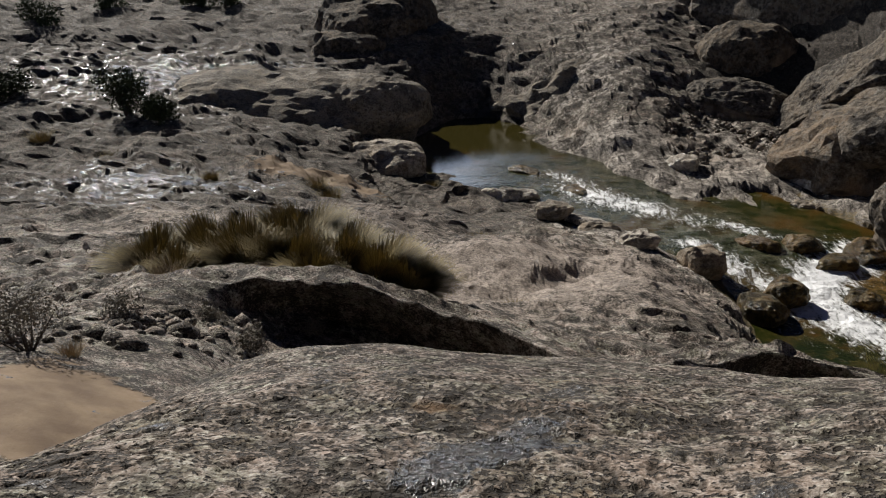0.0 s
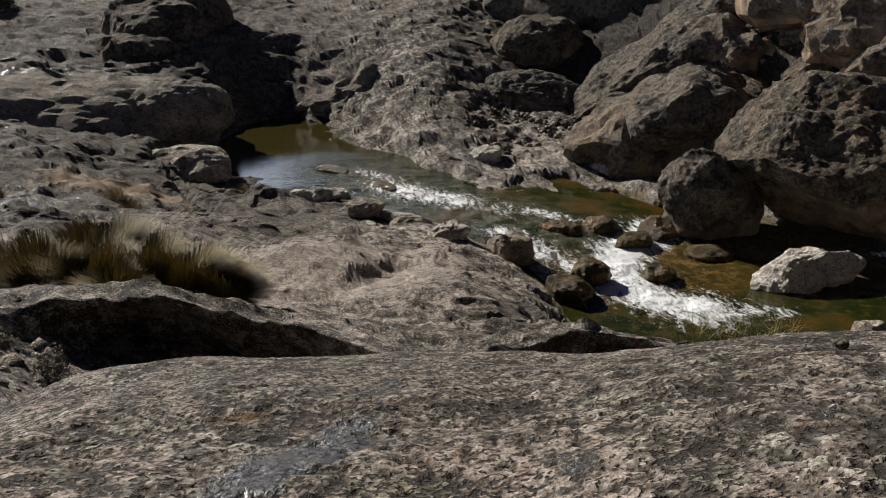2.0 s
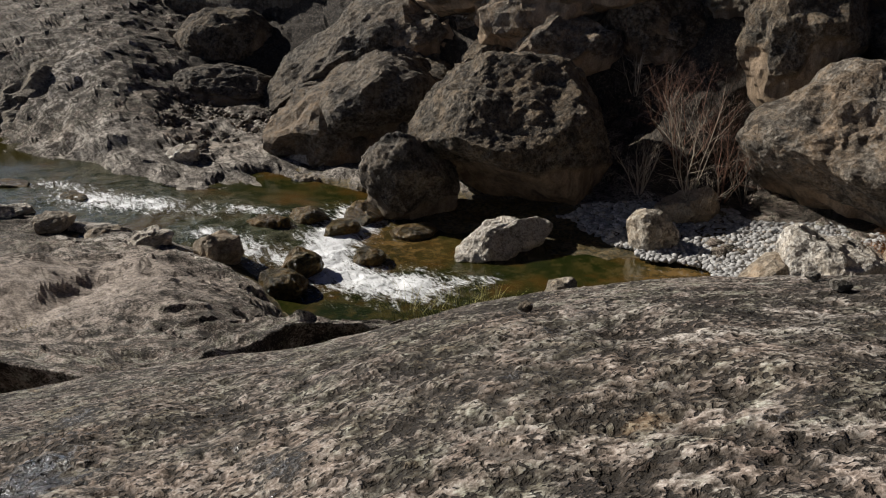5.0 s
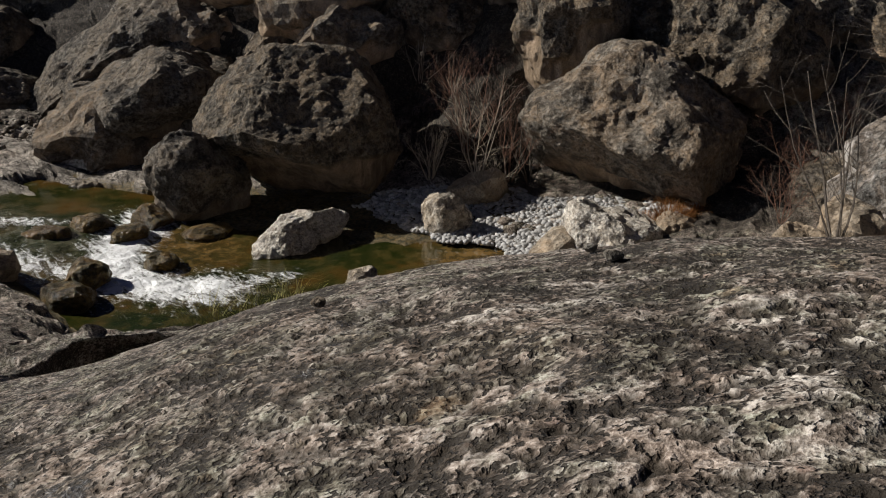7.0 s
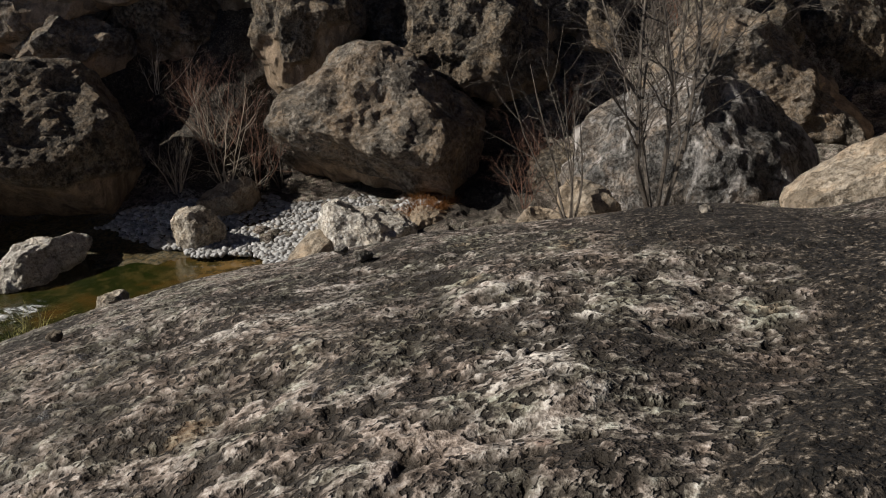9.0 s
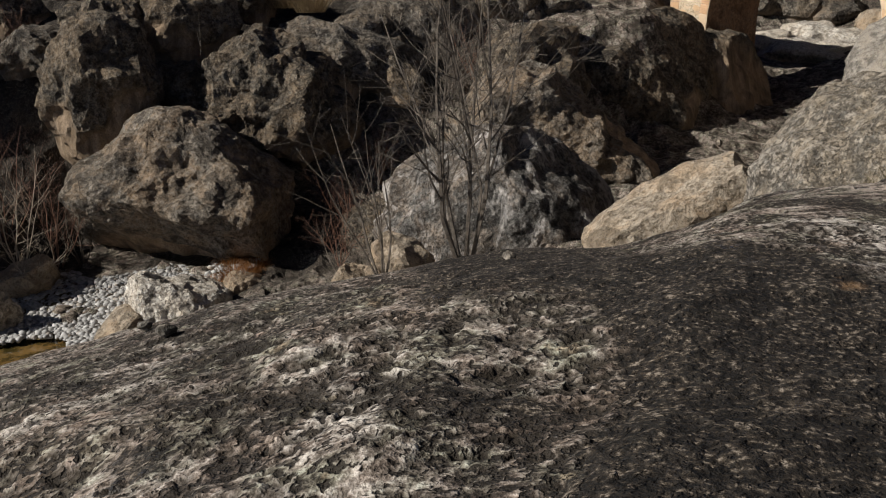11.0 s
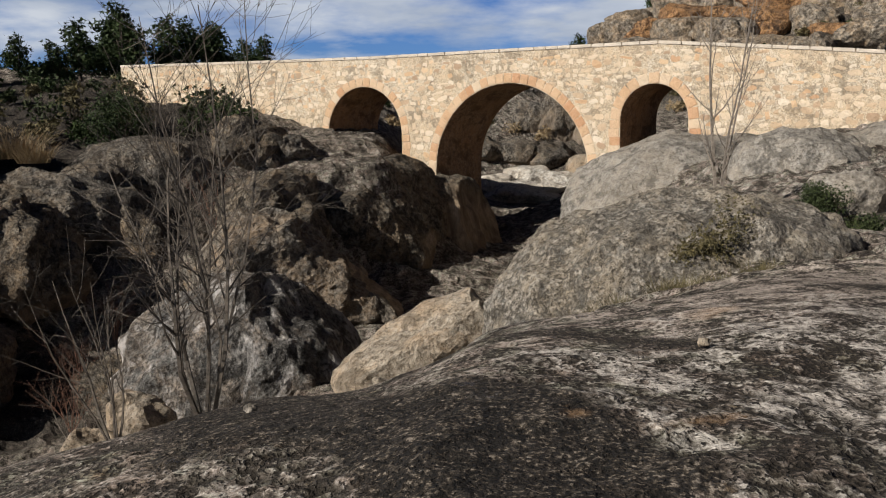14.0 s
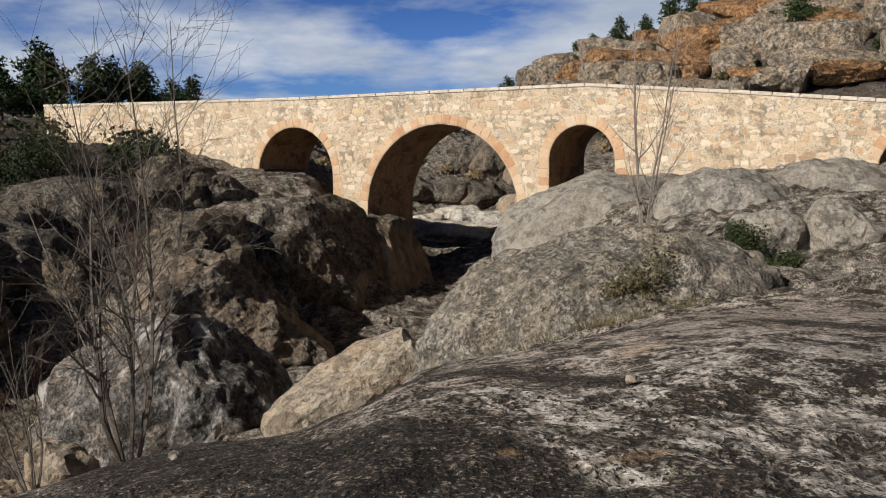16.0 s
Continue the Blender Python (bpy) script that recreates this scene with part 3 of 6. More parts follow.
    # dark moss and lichen crust on the near slab; on the hillside it paints shade as well
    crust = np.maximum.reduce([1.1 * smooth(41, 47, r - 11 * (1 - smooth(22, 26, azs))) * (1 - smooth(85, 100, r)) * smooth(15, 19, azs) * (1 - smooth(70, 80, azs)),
                               # feet and gaps of the huge boulders: shade put into the colour, with soil
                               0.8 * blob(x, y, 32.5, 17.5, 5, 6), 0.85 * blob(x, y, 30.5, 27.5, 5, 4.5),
                               1.0 * stripe(x, y, 0.28, (4.6, -0.3), (3.9, -0.66), (3.3, -0.86)), 1.35 * stripe(x, y, 0.45, (4.9, 0.55), (4.0, -0.1), (3.3, -0.36), (2.0, -0.3)), 0.95 * stripe(x, y, 0.9, (4.8, 0.75), (7.6, 1.5)), 0.7 * stripe(x, y, 0.26, (8.4, 0.6), (7.0, -0.7), (6.5, -1.2), (5.7, -1.5)),
                               0.7 * stripe(x, y, 0.16, (5.0, -1.66), (4.7, -2.2)), 0.7 * stripe(x, y, 0.35, (9.3, -3.9), (8.0, -4.4)), 0.6 * stripe(x, y, 0.14, (4.45, -1.85), (4.35, -2.5)), 0.6 * stripe(x, y, 0.16, (4.4, -1.1), (3.9, -1.5)),
                               0.6 * stripe(x, y, 0.09, (3.75, -1.4), (3.5, -2.1)), 0.15 * stripe(x, y, 1.2, (6.4, -2.6), (9.4, -6.5)), 0.5 * stripe(x, y, 0.28, (1.5, 2.25), (1.75, 2.5)), 0.4 * stripe(x, y, 0.22, (2.5, 1.1), (2.7, 1.5), (3.1, 1.95)), 0.45 * stripe(x, y, 0.3, (3.2, 2.6), (3.8, 1.7), (4.6, 1.5)),
                               0.75 * stripe(x, y, 0.12, (2.74, 0.62), (2.66, 0.25)), 0.4 * stripe(x, y, 0.2, (2.4, 1.3), (2.75, 1.6)), 0.34 * blob(x, y, 1.0, 4.4, 4.5, 3.2),
                               0.38 * smooth(22, 30, r) * smooth(12, 2, azs) * (1 - smooth(70, 90, r)), 0.55 * smooth(70, 85, r) * smooth(92, 98, azs) * (1 - smooth(125, 140, azs))]) - 0.45 * blob(x, y, 4.5, -2.2, 1.5, 0.9, -35)
    worn = np.maximum.reduce([0.95 * blob(x, y, 3.2, 23, 5.5, 8.5, -25), 0.6 * blob(x, y, -1.5, 30, 5, 7), 0.45 * blob(x, y, -7, 24, 5, 6), 0.62 * blob(x, y, 9, -3.6, 6.5, 3.0, -25), 0.5 * blob(x, y, 4.6, -2.3, 1.8, 1.0, -35)])
    dz, peb, pit = np.zeros_like(z), np.full_like(z, 0.5), np.zeros_like(z)
    # near rock: a worn crust broken by pits, with knobs standing out
    m = r < 20
    q = p[m]
    bent = q + 0.03 * np.stack([vnoise(q / 0.07 + k) for k in (3, 13, 23)], 1)
    k1, w1 = cells(bent, 0.06)
    dens = fbm(q + 5, 0.9, 3)
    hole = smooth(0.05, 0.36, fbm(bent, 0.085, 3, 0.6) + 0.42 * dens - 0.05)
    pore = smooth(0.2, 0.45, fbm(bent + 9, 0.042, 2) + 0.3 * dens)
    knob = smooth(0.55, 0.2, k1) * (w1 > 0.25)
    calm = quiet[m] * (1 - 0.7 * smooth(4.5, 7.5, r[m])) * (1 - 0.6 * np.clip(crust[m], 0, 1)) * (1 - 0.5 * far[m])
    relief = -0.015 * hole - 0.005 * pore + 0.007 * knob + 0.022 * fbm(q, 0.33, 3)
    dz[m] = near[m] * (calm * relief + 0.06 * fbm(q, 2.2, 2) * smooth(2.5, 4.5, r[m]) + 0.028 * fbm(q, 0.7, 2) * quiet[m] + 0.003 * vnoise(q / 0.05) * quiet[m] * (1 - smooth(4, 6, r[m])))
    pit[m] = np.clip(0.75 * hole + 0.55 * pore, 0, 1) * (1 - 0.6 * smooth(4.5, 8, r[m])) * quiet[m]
    peb[m] = np.clip(0.5 + 0.5 * w1, 0, 1)
    # far rock: lumps, blocks and faint bedding
    m = r > 10
    q = p[m]
    bent = q + 0.5 * np.stack([vnoise(q / 1.2 + k) for k in (4, 14, 24)], 1)
    k3, w3 = cells(bent * (1, 1, 1.4), 1.5)
    k4, w4 = cells(bent * (1, 1, 1.3) + 20, 0.5)
    tame = 1 - 0.75 * np.clip(worn[m], 0, 1)
    lump = 0.4 * fbm(q, 7.0, 2) * smooth(15, 28, r[m]) + tame * (0.16 * ridged(q * (1, 1, 1.6), 1.9, 3, 0.5) + 0.12 * w3 * smooth(0.75, 0.3, k3) + 0.08 * w4 * smooth(0.65, 0.2, k4)) + 0.05 * fbm(q, 0.9, 2, 0.5) * smooth(18, 26, r[m])
    bed = q[:, 2] / 0.55 + 0.9 * fbm(q, 6.0, 2)
    fr = bed - np.floor(bed)
    lump = lump + (0.08 + 0.2 * smooth(10, 0, azs[m]) * smooth(24, 34, r[m])) * (smooth(0.55, 0.95, fr) - fr) * smooth(18, 24, r[m])
    dz[m] += far[m] * land[m] * lump
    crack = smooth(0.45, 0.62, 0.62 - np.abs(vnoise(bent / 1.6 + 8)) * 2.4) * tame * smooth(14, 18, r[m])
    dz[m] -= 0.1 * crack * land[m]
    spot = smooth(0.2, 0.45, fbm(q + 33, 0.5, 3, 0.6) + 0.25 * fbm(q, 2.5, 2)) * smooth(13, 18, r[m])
    # cracks and hollows go into the same mask, so their shade is coloured in
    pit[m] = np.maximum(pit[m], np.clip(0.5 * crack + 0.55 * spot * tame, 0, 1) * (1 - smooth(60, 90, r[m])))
    peb[m] = np.where(r[m] > 20, np.clip(0.5 + 0.25 * w4 + 0.25 * w3, 0, 1), peb[m])
    stony = smooth(13, 18, r) * (1 - smooth(90, 130, r)) * land
    dz += stony * (0.0015 * np.clip(r / 35, 0.2, 1.5) * np.random.RandomState(9).normal(size=len(r)) + 0.03 * vnoise(p / 0.7) * smooth(22, 32, r))
    mid = smooth(10.5, 13, r) * (1 - smooth(24, 30, r))
    dz += mid * (0.03 * vnoise(p / 0.33 + 9) + 0.02 * vnoise(p / 0.16 + 5) + 0.001 * np.random.RandomState(10).normal(size=len(r)))
    z = z + dz
    # sideways break-up of steep faces
    w = far * land * smooth(12, 20, r)
    x = x + w * 0.25 * fbm(p + 50, 1.3, 3)
    y = y + w * 0.25 * fbm(p + 90, 1.3, 3)
    i = np.arange(na * nr).reshape(na, nr)
    f = np.stack((i[:-1, :-1], i[1:, :-1], i[1:, 1:], i[:-1, 1:]), -1).reshape(-1, 4)[:, ::-1]
    me = mesh_from("ground", np.stack((x, y, z), 1), f)
    me.polygons.foreach_set("use_smooth", (r[f[:, 0]] > 200) | (r[f[:, 0]] < 12))
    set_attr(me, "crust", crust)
    set_attr(me, "clast", peb)
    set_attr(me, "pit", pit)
    set_attr(me, "worn", worn)
    set_attr(me, "sand", sand)
    set_attr(me, "rust", np.maximum.reduce([0.7 * blob(x, y, 0.04, 3.72, 0.2, 0.12), 0.36 * blob(x, y, 13.5, 46, 3, 6, 30), 0.7 * blob(x, y, 3.98, -1.25, 0.3, 0.1, -60), 0.6 * blob(x, y, 4.03, -0.7, 0.12, 0.08), 0.6 * blob(x, y, 7.0, -2.05, 0.5, 0.25, -40), 0.55 * blob(x, y, 2.04, 1.7, 0.16, 0.1)]))
    wet = np.maximum.reduce([0.66 * stripe(x, y, 0.26, (-0.06, 2.7), (0.17, 3.03), (0.62, 3.6)), 0.6 * blob(x, y, -14, 52, 12, 9), 0.6 * blob(x, y, -10, 31, 6, 5), 0.6 * blob(x, y, -1.4, 2.75, 0.25, 0.15)])
    set_attr(me, "wet", wet)
    set_attr(me, "moss", np.maximum(0.95 * np.exp(-(np.clip(z - 0.25, 0, 9) / 0.3) ** 2) * (r > 22) * (azs > 14) * (azs < 50), 0.5 * blob(x, y, 12, 32, 3, 2.5)))
    stream = np.exp(-(np.clip(z - 0.7, 0, 9) / 0.8) ** 2) * (r > 24) * (azs > 8) * (1 - smooth(44, 50, azs))
    set_attr(me, "pale", np.maximum.reduce([0.8 * stream, 1.5 * blob(x, y, 12.5, 42, 8, 5, -40), 1.2 * stripe(x, y, 2.6, (8, 46), (13, 41), (18, 37)), 0.5 * blob(x, y, 9.5, 55, 4, 7, -20), 0.6 * blob(x, y, 2.75, 0.85, 0.7, 0.35, 30), 0.62 * stripe(x, y, 0.3, (5.55, -0.56), (4.7, -1.4)), 0.6 * stripe(x, y, 0.22, (5.25, -1.5), (4.9, -1.85)), 0.75 * stripe(x, y, 0.42, (3.7, -1.7), (4.0, -2.8)), 0.6 * stripe(x, y, 0.2, (3.0, -0.45), (2.95, -0.7)), 0.42 * blob(x, y, 3.4, 2.2, 1.5, 0.8, -30), 0.6 * blob(x, y, 5.6, -2.8, 4.0, 1.9, -35), 0.95 * blob(x, y, 4.4, -2.1, 1.3, 0.7, -35), 0.75 * blob(x, y, 16.2, 46.5, 3.0, 4.5)]))
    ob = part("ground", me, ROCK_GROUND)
    tagged(ob, "bare grey-brown conglomerate rock ground sloping to a stream", "ground", kind="structure")
    return ob


build_ground()

# ---- boulders ----
ROCK_DOME = rock_material("dome_conglomerate", (0.36, 0.32, 0.265), (0.27, 0.235, 0.19), (0.14, 0.12, 0.095), (0.3, 0.24, 0.165), 0.9, 0.3, 0.88, 0.6, 0.0, 0.7)
ROCK_SMOOTH = rock_material("smooth_grey_limestone", (0.345, 0.31, 0.262), (0.275, 0.245, 0.205), (0.13, 0.115, 0.096), (0.3, 0.25, 0.19), 0.8, 0.25, 0.85, 0.3, pore=0.2)
ROCK_WHITE = rock_material("white_limestone", (0.82, 0.78, 0.71), (0.68, 0.62, 0.54), (0.34, 0.29, 0.23), (0.6, 0.5, 0.38), 1.5, 0.2, 0.85, 0.6, 0.0, 0.2)
ROCK_STAIN = rock_material("stained_conglomerate", (0.29, 0.25, 0.2), (0.18, 0.152, 0.12), (0.08, 0.064, 0.048), (0.3, 0.2, 0.115), 1.2, 0.3, 0.9, 0.6, pore=0.25, bare=(0.34, 0.25, 0.165))
_ICO = {}


def ico(level):
    if level not in _ICO:
        bm = bmesh.new()
        bmesh.ops.create_icosphere(bm, subdivisions=level, radius=1)
        bm.verts.ensure_lookup_table()
        v = np.array([q.co[:] for q in bm.verts])
        f = np.array([[q.index for q in fc.verts] for fc in bm.faces])
        bm.free()
        _ICO[level] = (v / np.linalg.norm(v, axis=1)[:, None], f)
    return _ICO[level]


def boulder(name, place, half, turn=0, seed=0, block=2.6, rough=0.16, level=4, material=None, label="", category="boulder", tilt=0, group="", lean=0, under=0.0, ledge=0.10, cuts=6, grit=0.03, crust=0.15, planes=()):
    """A weathered rock: a rounded block, broken by noise. half: half sizes; block: 2 is round, higher is blockier; under: how far its foot is cut back."""
    v, f = ico(level)
    n = (np.abs(v) ** block).sum(1) ** (-1 / block)
    q = v * n[:, None]
    s = np.array([17.0 * seed, 5.0 * seed, 3.0 * seed])
    q = q * (1 + rough * fbm(q + s, 0.9, 2))[:, None]
    rng = np.random.RandomState(seed + 400)
    for _ in range(cuts):  # broken faces
        nv = rng.normal(size=3)
        nv /= np.linalg.norm(nv)
        over = np.clip(q @ nv - rng.uniform(0.62, 0.95), 0, None)
        q = q - 0.88 * over[:, None] * nv
    for a, b, c, d in planes:  # large faces of its own
        nv = np.array((a, b, c)) / math.sqrt(a * a + b * b + c * c)
        q = q - 0.93 * np.clip(q @ nv - d + 0.06 * fbm(q + s, 0.5, 2), 0, None)[:, None] * nv
    cut = 1 - under * smooth(0.1, -0.9, q[:, 2])
    q = q * np.stack((cut, cut, np.ones_like(cut)), 1)
    w = q * np.array(half)
    m = min(half)
    d = ledge * m * ridged(w + s, 0.9 * m, 3) + 0.05 * m * fbm(w + s, 0.3 * m, 3, 0.6)
    cap = smooth(-0.06, 0.1, q[:, 2] + crust + 0.5 * fbm(q + s + 3, 0.8, 2))
    if m > 0.6:  # a crust full of pits, thicker than the bare flank
        k, who = cells(w + s + 0.06 * np.stack([vnoise(w / 0.2 + t) for t in (2, 12, 22)], 1), 0.15)
        d = d + cap * (0.08 * min(m, 2) - 0.035 * smooth(0.5, 0.2, k) * (who > -0.2) + 0.035 * ridged(w + s, 0.3, 3, 0.6)) * (0.35 if material in (ROCK_DOME, ROCK_SMOOTH, ROCK_SPLIT, ROCK_OCHRE, ROCK_WHITE, ROCK_PALE) else 1)
    w = w + v * d[:, None]
    edge = 1.1 * sum(half) / 3 / 2 ** level
    w = w + grit * edge * np.random.RandomState(seed).normal(size=w.shape)
    me = mesh_from(name, w, f)
    me.polygons.foreach_set("use_smooth", np.zeros(len(f), bool))
    set_attr(me, "cap", cap)
    ob = part(name, me, material or ROCK_GREY)
    ob.matrix_world = pose(*place, tilt, lean, turn)
    return tagged(ob, label, category, group)


boulder("boulder", (20.2, 59.4, 3.9), (3.0, 2.6, 2.4), -18, 1, 2.3, 0.08, 5, label="rounded dark brown boulder high on the far slope", under=0.2, material=ROCK_BROWN, cuts=1, ledge=0.04)
boulder("boulder", (17.9, 53.6, 2.2), (3.1, 2.2, 1.4), -18, 2, 2.2, 0.12, 5, label="low flat grey boulder on the rubble slope", lean=8, cuts=1, ledge=0.05)
boulder("boulder", (25.2, 48.6, 3.4), (6.4, 3.4, 3.6), -28, 3, 2.4, 0.14, 6, label="long jagged dark grey boulder behind the round blocks", lean=-16, ledge=0.08, cuts=3, planes=((-0.6, -0.2, 0.77, 0.66), (0.1, -0.8, -0.6, 0.5)))
boulder("boulder", (21.6, 40.4, 2.7), (2.75, 2.5, 2.6), -27, 4, 2.6, 0.1, 5, label="squat block of grey-brown conglomerate on the far bank", cuts=1, ledge=0.04, planes=((-0.5, -0.2, 0.85, 0.8), (0.2, -0.7, -0.62, 0.5)))
boulder("boulder", (23.2, 31.9, 2.6), (4.25, 3.7, 3.65), -36, 5, 2.4, 0.08, 6, label="huge pitted brown conglomerate boulder over the stream", material=ROCK_BROWN, cuts=1, ledge=0.035, crust=0.08, planes=((-0.72, -0.3, 0.62, 0.8), (0.05, -0.64, 0.77, 0.78), (-0.4, -0.55, -0.75, 0.45), (0.9, -0.1, 0.4, 0.86)))
boulder("boulder", (18.75, 32.6, 1.5), (1.75, 1.6, 2.05), -30, 6, 2.3, 0.1, 5, label="upright grey boulder leaning on the huge one", cuts=1, ledge=0.04, lean=-10, planes=((0.75, -0.3, 0.6, 0.72), (0.3, -0.8, -0.5, 0.66)))
boulder("boulder", (19.4, 26.9, 0.35), (2.05, 0.95, 0.72), 12, 7, 2.3, 0.22, 5, label="long pale boulder lying in the pool", material=ROCK_WHITE, lean=-9)
boulder("boulder", (18.5, 22.1, 0.0), (0.7, 0.55, 0.55), 12, 8, 2.3, 0.2, 4, label="small pale stone at the pool edge", material=ROCK_PALE)
boulder("boulder", (24.2, 24.0, 0.55), (0.75, 0.9, 0.9), 40, 9, 2.2, 0.2, 4, label="pale boulder on the gravel bar", material=ROCK_PALE)
boulder("boulder", (27.3, 25.2, 0.7), (1.5, 1.1, 0.9), 20, 10, 2.3, 0.15, 4, label="rounded brown-grey boulder on the gravel bar", material=ROCK_OCHRE)
boulder("boulder", (25.0, 18.9, 0.2), (1.3, 1.0, 0.8), 30, 41, 2.3, 0.2, 4, label="ochre boulder beside the gravel", material=ROCK_OCHRE)
boulder("boulder", (26.5, 18.3, 0.45), (2.4, 1.6, 1.25), 30, 11, 2.4, 0.3, 5, label="broad white boulder beside the gravel", material=ROCK_WHITE, lean=-6)
boulder("boulder", (29.2, 16.8, 0.5), (1.0, 0.8, 0.55), 30, 12, 2.3, 0.2, 4, label="low yellowish boulder beside the gravel", material=ROCK_OCHRE)
boulder("boulder", (32.0, 20.9, 2.7), (4.4, 3.5, 3.75), -56.6, 13, 2.4, 0.12, 6, label="huge boulder with grey crust and a rusty overhang", material=ROCK_STAIN, cuts=1, ledge=0.05, crust=0.1, planes=((0.62, -0.2, 0.75, 0.74), (-0.6, -0.1, 0.78, 0.84), (-0.45, -0.5, -0.75, 0.38), (-0.1, -0.66, 0.75, 0.74), (0.95, -0.3, -0.1, 0.86)))
boulder("boulder", (33.8, 41.5, 4.8), (6.6, 3.4, 3.6), -30, 14, 2.5, 0.34, 5, label="jagged grey rock mass above the huge boulder", material=ROCK_STAIN, under=0.2, ledge=0.2)
boulder("rock_wall", (26.0, 61.5, 6.0), (12.0, 3.2, 7.0), -56, 61, 4.0, 0.12, 5, label="steep shaded rock wall behind the far boulders", category="rock", material=ROCK_GREY, under=0.2, ledge=0.12, cuts=1)
boulder("boulder", (34.5, 26.2, 6.9), (2.0, 2.2, 2.7), -53, 42, 2.4, 0.22, 5, label="rugged brown rock above the gravel bar", material=ROCK_BROWN, ledge=0.16, cuts=2)
boulder("boulder", (37.5, 27.2, 8.6), (1.6, 1.8, 2.0), -54, 51, 2.4, 0.14, 5, label="small brown rock on the steep bank", material=ROCK_BROWN, ledge=0.16, cuts=2)
boulder("boulder", (39.3, 24.6, 9.2), (2.3, 2.0, 1.9), -58, 43, 2.3, 0.12, 5, label="rounded brown rock hump on the hillside", material=ROCK_BROWN, ledge=0.13, cuts=2)
boulder("boulder", (43.0, 18.0, 7.0), (4.4, 2.8, 2.2), -66, 44, 2.3, 0.12, 5, label="long rounded rock back on the hillside", lean=12, ledge=0.1, cuts=2)
boulder("boulder", (37.6, 19.6, 6.3), (3.0, 2.5, 3.0), -62, 45, 2.4, 0.24, 6, label="broad brown rock face over the gravel bar", material=ROCK_BROWN, ledge=0.16, cuts=3, planes=((0.6, -0.2, 0.77, 0.66), (-0.2, -0.75, 0.6, 0.72)))
boulder("boulder", (47.2, 15.6, 8.4), (3.6, 2.6, 2.0), -71, 46, 2.3, 0.12, 5, label="dark rounded rock on the hillside", lean=8, ledge=0.06, cuts=2)
boulder("boulder", (30.9, 7.6, 3.3), (4.3, 2.6, 3.4), -76, 15, 2.4, 0.2, 6, label="white-streaked split boulder beside the gorge", material=ROCK_SPLIT, cuts=2, ledge=0.06, planes=((-0.62, -0.3, 0.72, 0.62), (0.7, -0.3, 0.65, 0.64), (-0.25, -0.85, 0.4, 0.68)))
boulder("boulder", (33.8, 13.2, 1.1), (1.8, 1.6, 1.4), -40, 16, 2.3, 0.25, label="dark boulder wedged behind the sapling", material=ROCK_BROWN, lean=-22)
boulder("boulder", (39.9, 7.4, 4.7), (4.4, 2.6, 3.3), -80, 17, 2.5, 0.26, 6, label="rugged brown outcrop with hollows", material=ROCK_STAIN, lean=10, ledge=0.15, cuts=4, planes=((0.55, -0.1, 0.83, 0.42), (0.2, -0.9, 0.3, 0.7)))
boulder("boulder", (24.4, 0.75, 5.3), (2.9, 1.6, 2.0), -86, 18, 2.6, 0.1, 5, label="smooth pale ochre slab leaning at the gorge mouth", material=ROCK_OCHRE, ledge=0.04, cuts=1, planes=((-0.62, -0.1, 0.78, 0.42), (0.85, 0, 0.5, 0.76), (0.1, -1, 0.3, 0.6)))
boulder("boulder", (49.8, 6.2, 5.3), (4.9, 3.6, 4.25), -85, 19, 6.5, 0.07, 6, label="rock cliff under the small bridge arch", material=ROCK_BROWN, ledge=0.07, cuts=2, planes=((0.97, -0.2, 0, 0.92),))
boulder("boulder", (54.8, 0.9, 3.2), (3.3, 3.0, 4.6), -88, 20, 2.8, 0.05, 5, label="smooth brown rock carrying the bridge pier", material=ROCK_BROWN, ledge=0.05, under=-0.3, cuts=1, crust=-0.6, planes=((0.8, -0.3, 0.5, 0.7),))
boulder("boulder", (40.7, -9.5, 7.8), (4.6, 4.2, 3.0), -62, 21, 2.4, 0.1, 5, material=ROCK_SMOOTH, label="smooth grey rock dome below the bridge", lean=-8, cuts=0, ledge=0.05)
boulder("boulder", (34.2, -12.2, 9.0), (2.7, 2.4, 1.9), -108, 22, 2.4, 0.1, 5, material=ROCK_SMOOTH, label="broad grey rock hump in front of the bridge", ledge=0.07, cuts=2)
boulder("boulder", (36.8, -17.2, 9.6), (3.0, 2.4, 1.6), -114, 47, 2.4, 0.12, 5, material=ROCK_SMOOTH, label="grey rock hump at the bridge foot", ledge=0.08, cuts=2)
boulder("boulder", (20.4, -4.7, 7.3), (4.2, 3.4, 2.8), -75, 23, 2.2, 0.06, 6, material=ROCK_DOME, label="large rounded conglomerate dome", lean=-12, ledge=0.04, cuts=0)
boulder("boulder", (25.2, -10.3, 9.25), (1.05, 0.9, 0.95), -112, 24, 2.6, 0.12, 5, label="grey boulder on the rock flat", material=ROCK_SMOOTH, cuts=3)
boulder("boulder", (24.5, -12.0, 9.4), (1.1, 1.0, 1.05), -116, 25, 2.4, 0.12, 5, label="rounded grey boulder on the rock flat", material=ROCK_SMOOTH, cuts=3)
boulder("boulder", (19.1, 6.7, 5.5), (0.9, 0.7, 0.7), 0, 26, 2.3, 0.2, 4, label="yellowish stone below the sapling", material=ROCK_OCHRE)
boulder("boulder", (18.0, 7.4, 5.3), (0.6, 0.6, 0.5), 0, 48, 2.3, 0.2, 4, label="ochre stone below the sapling", material=ROCK_OCHRE)
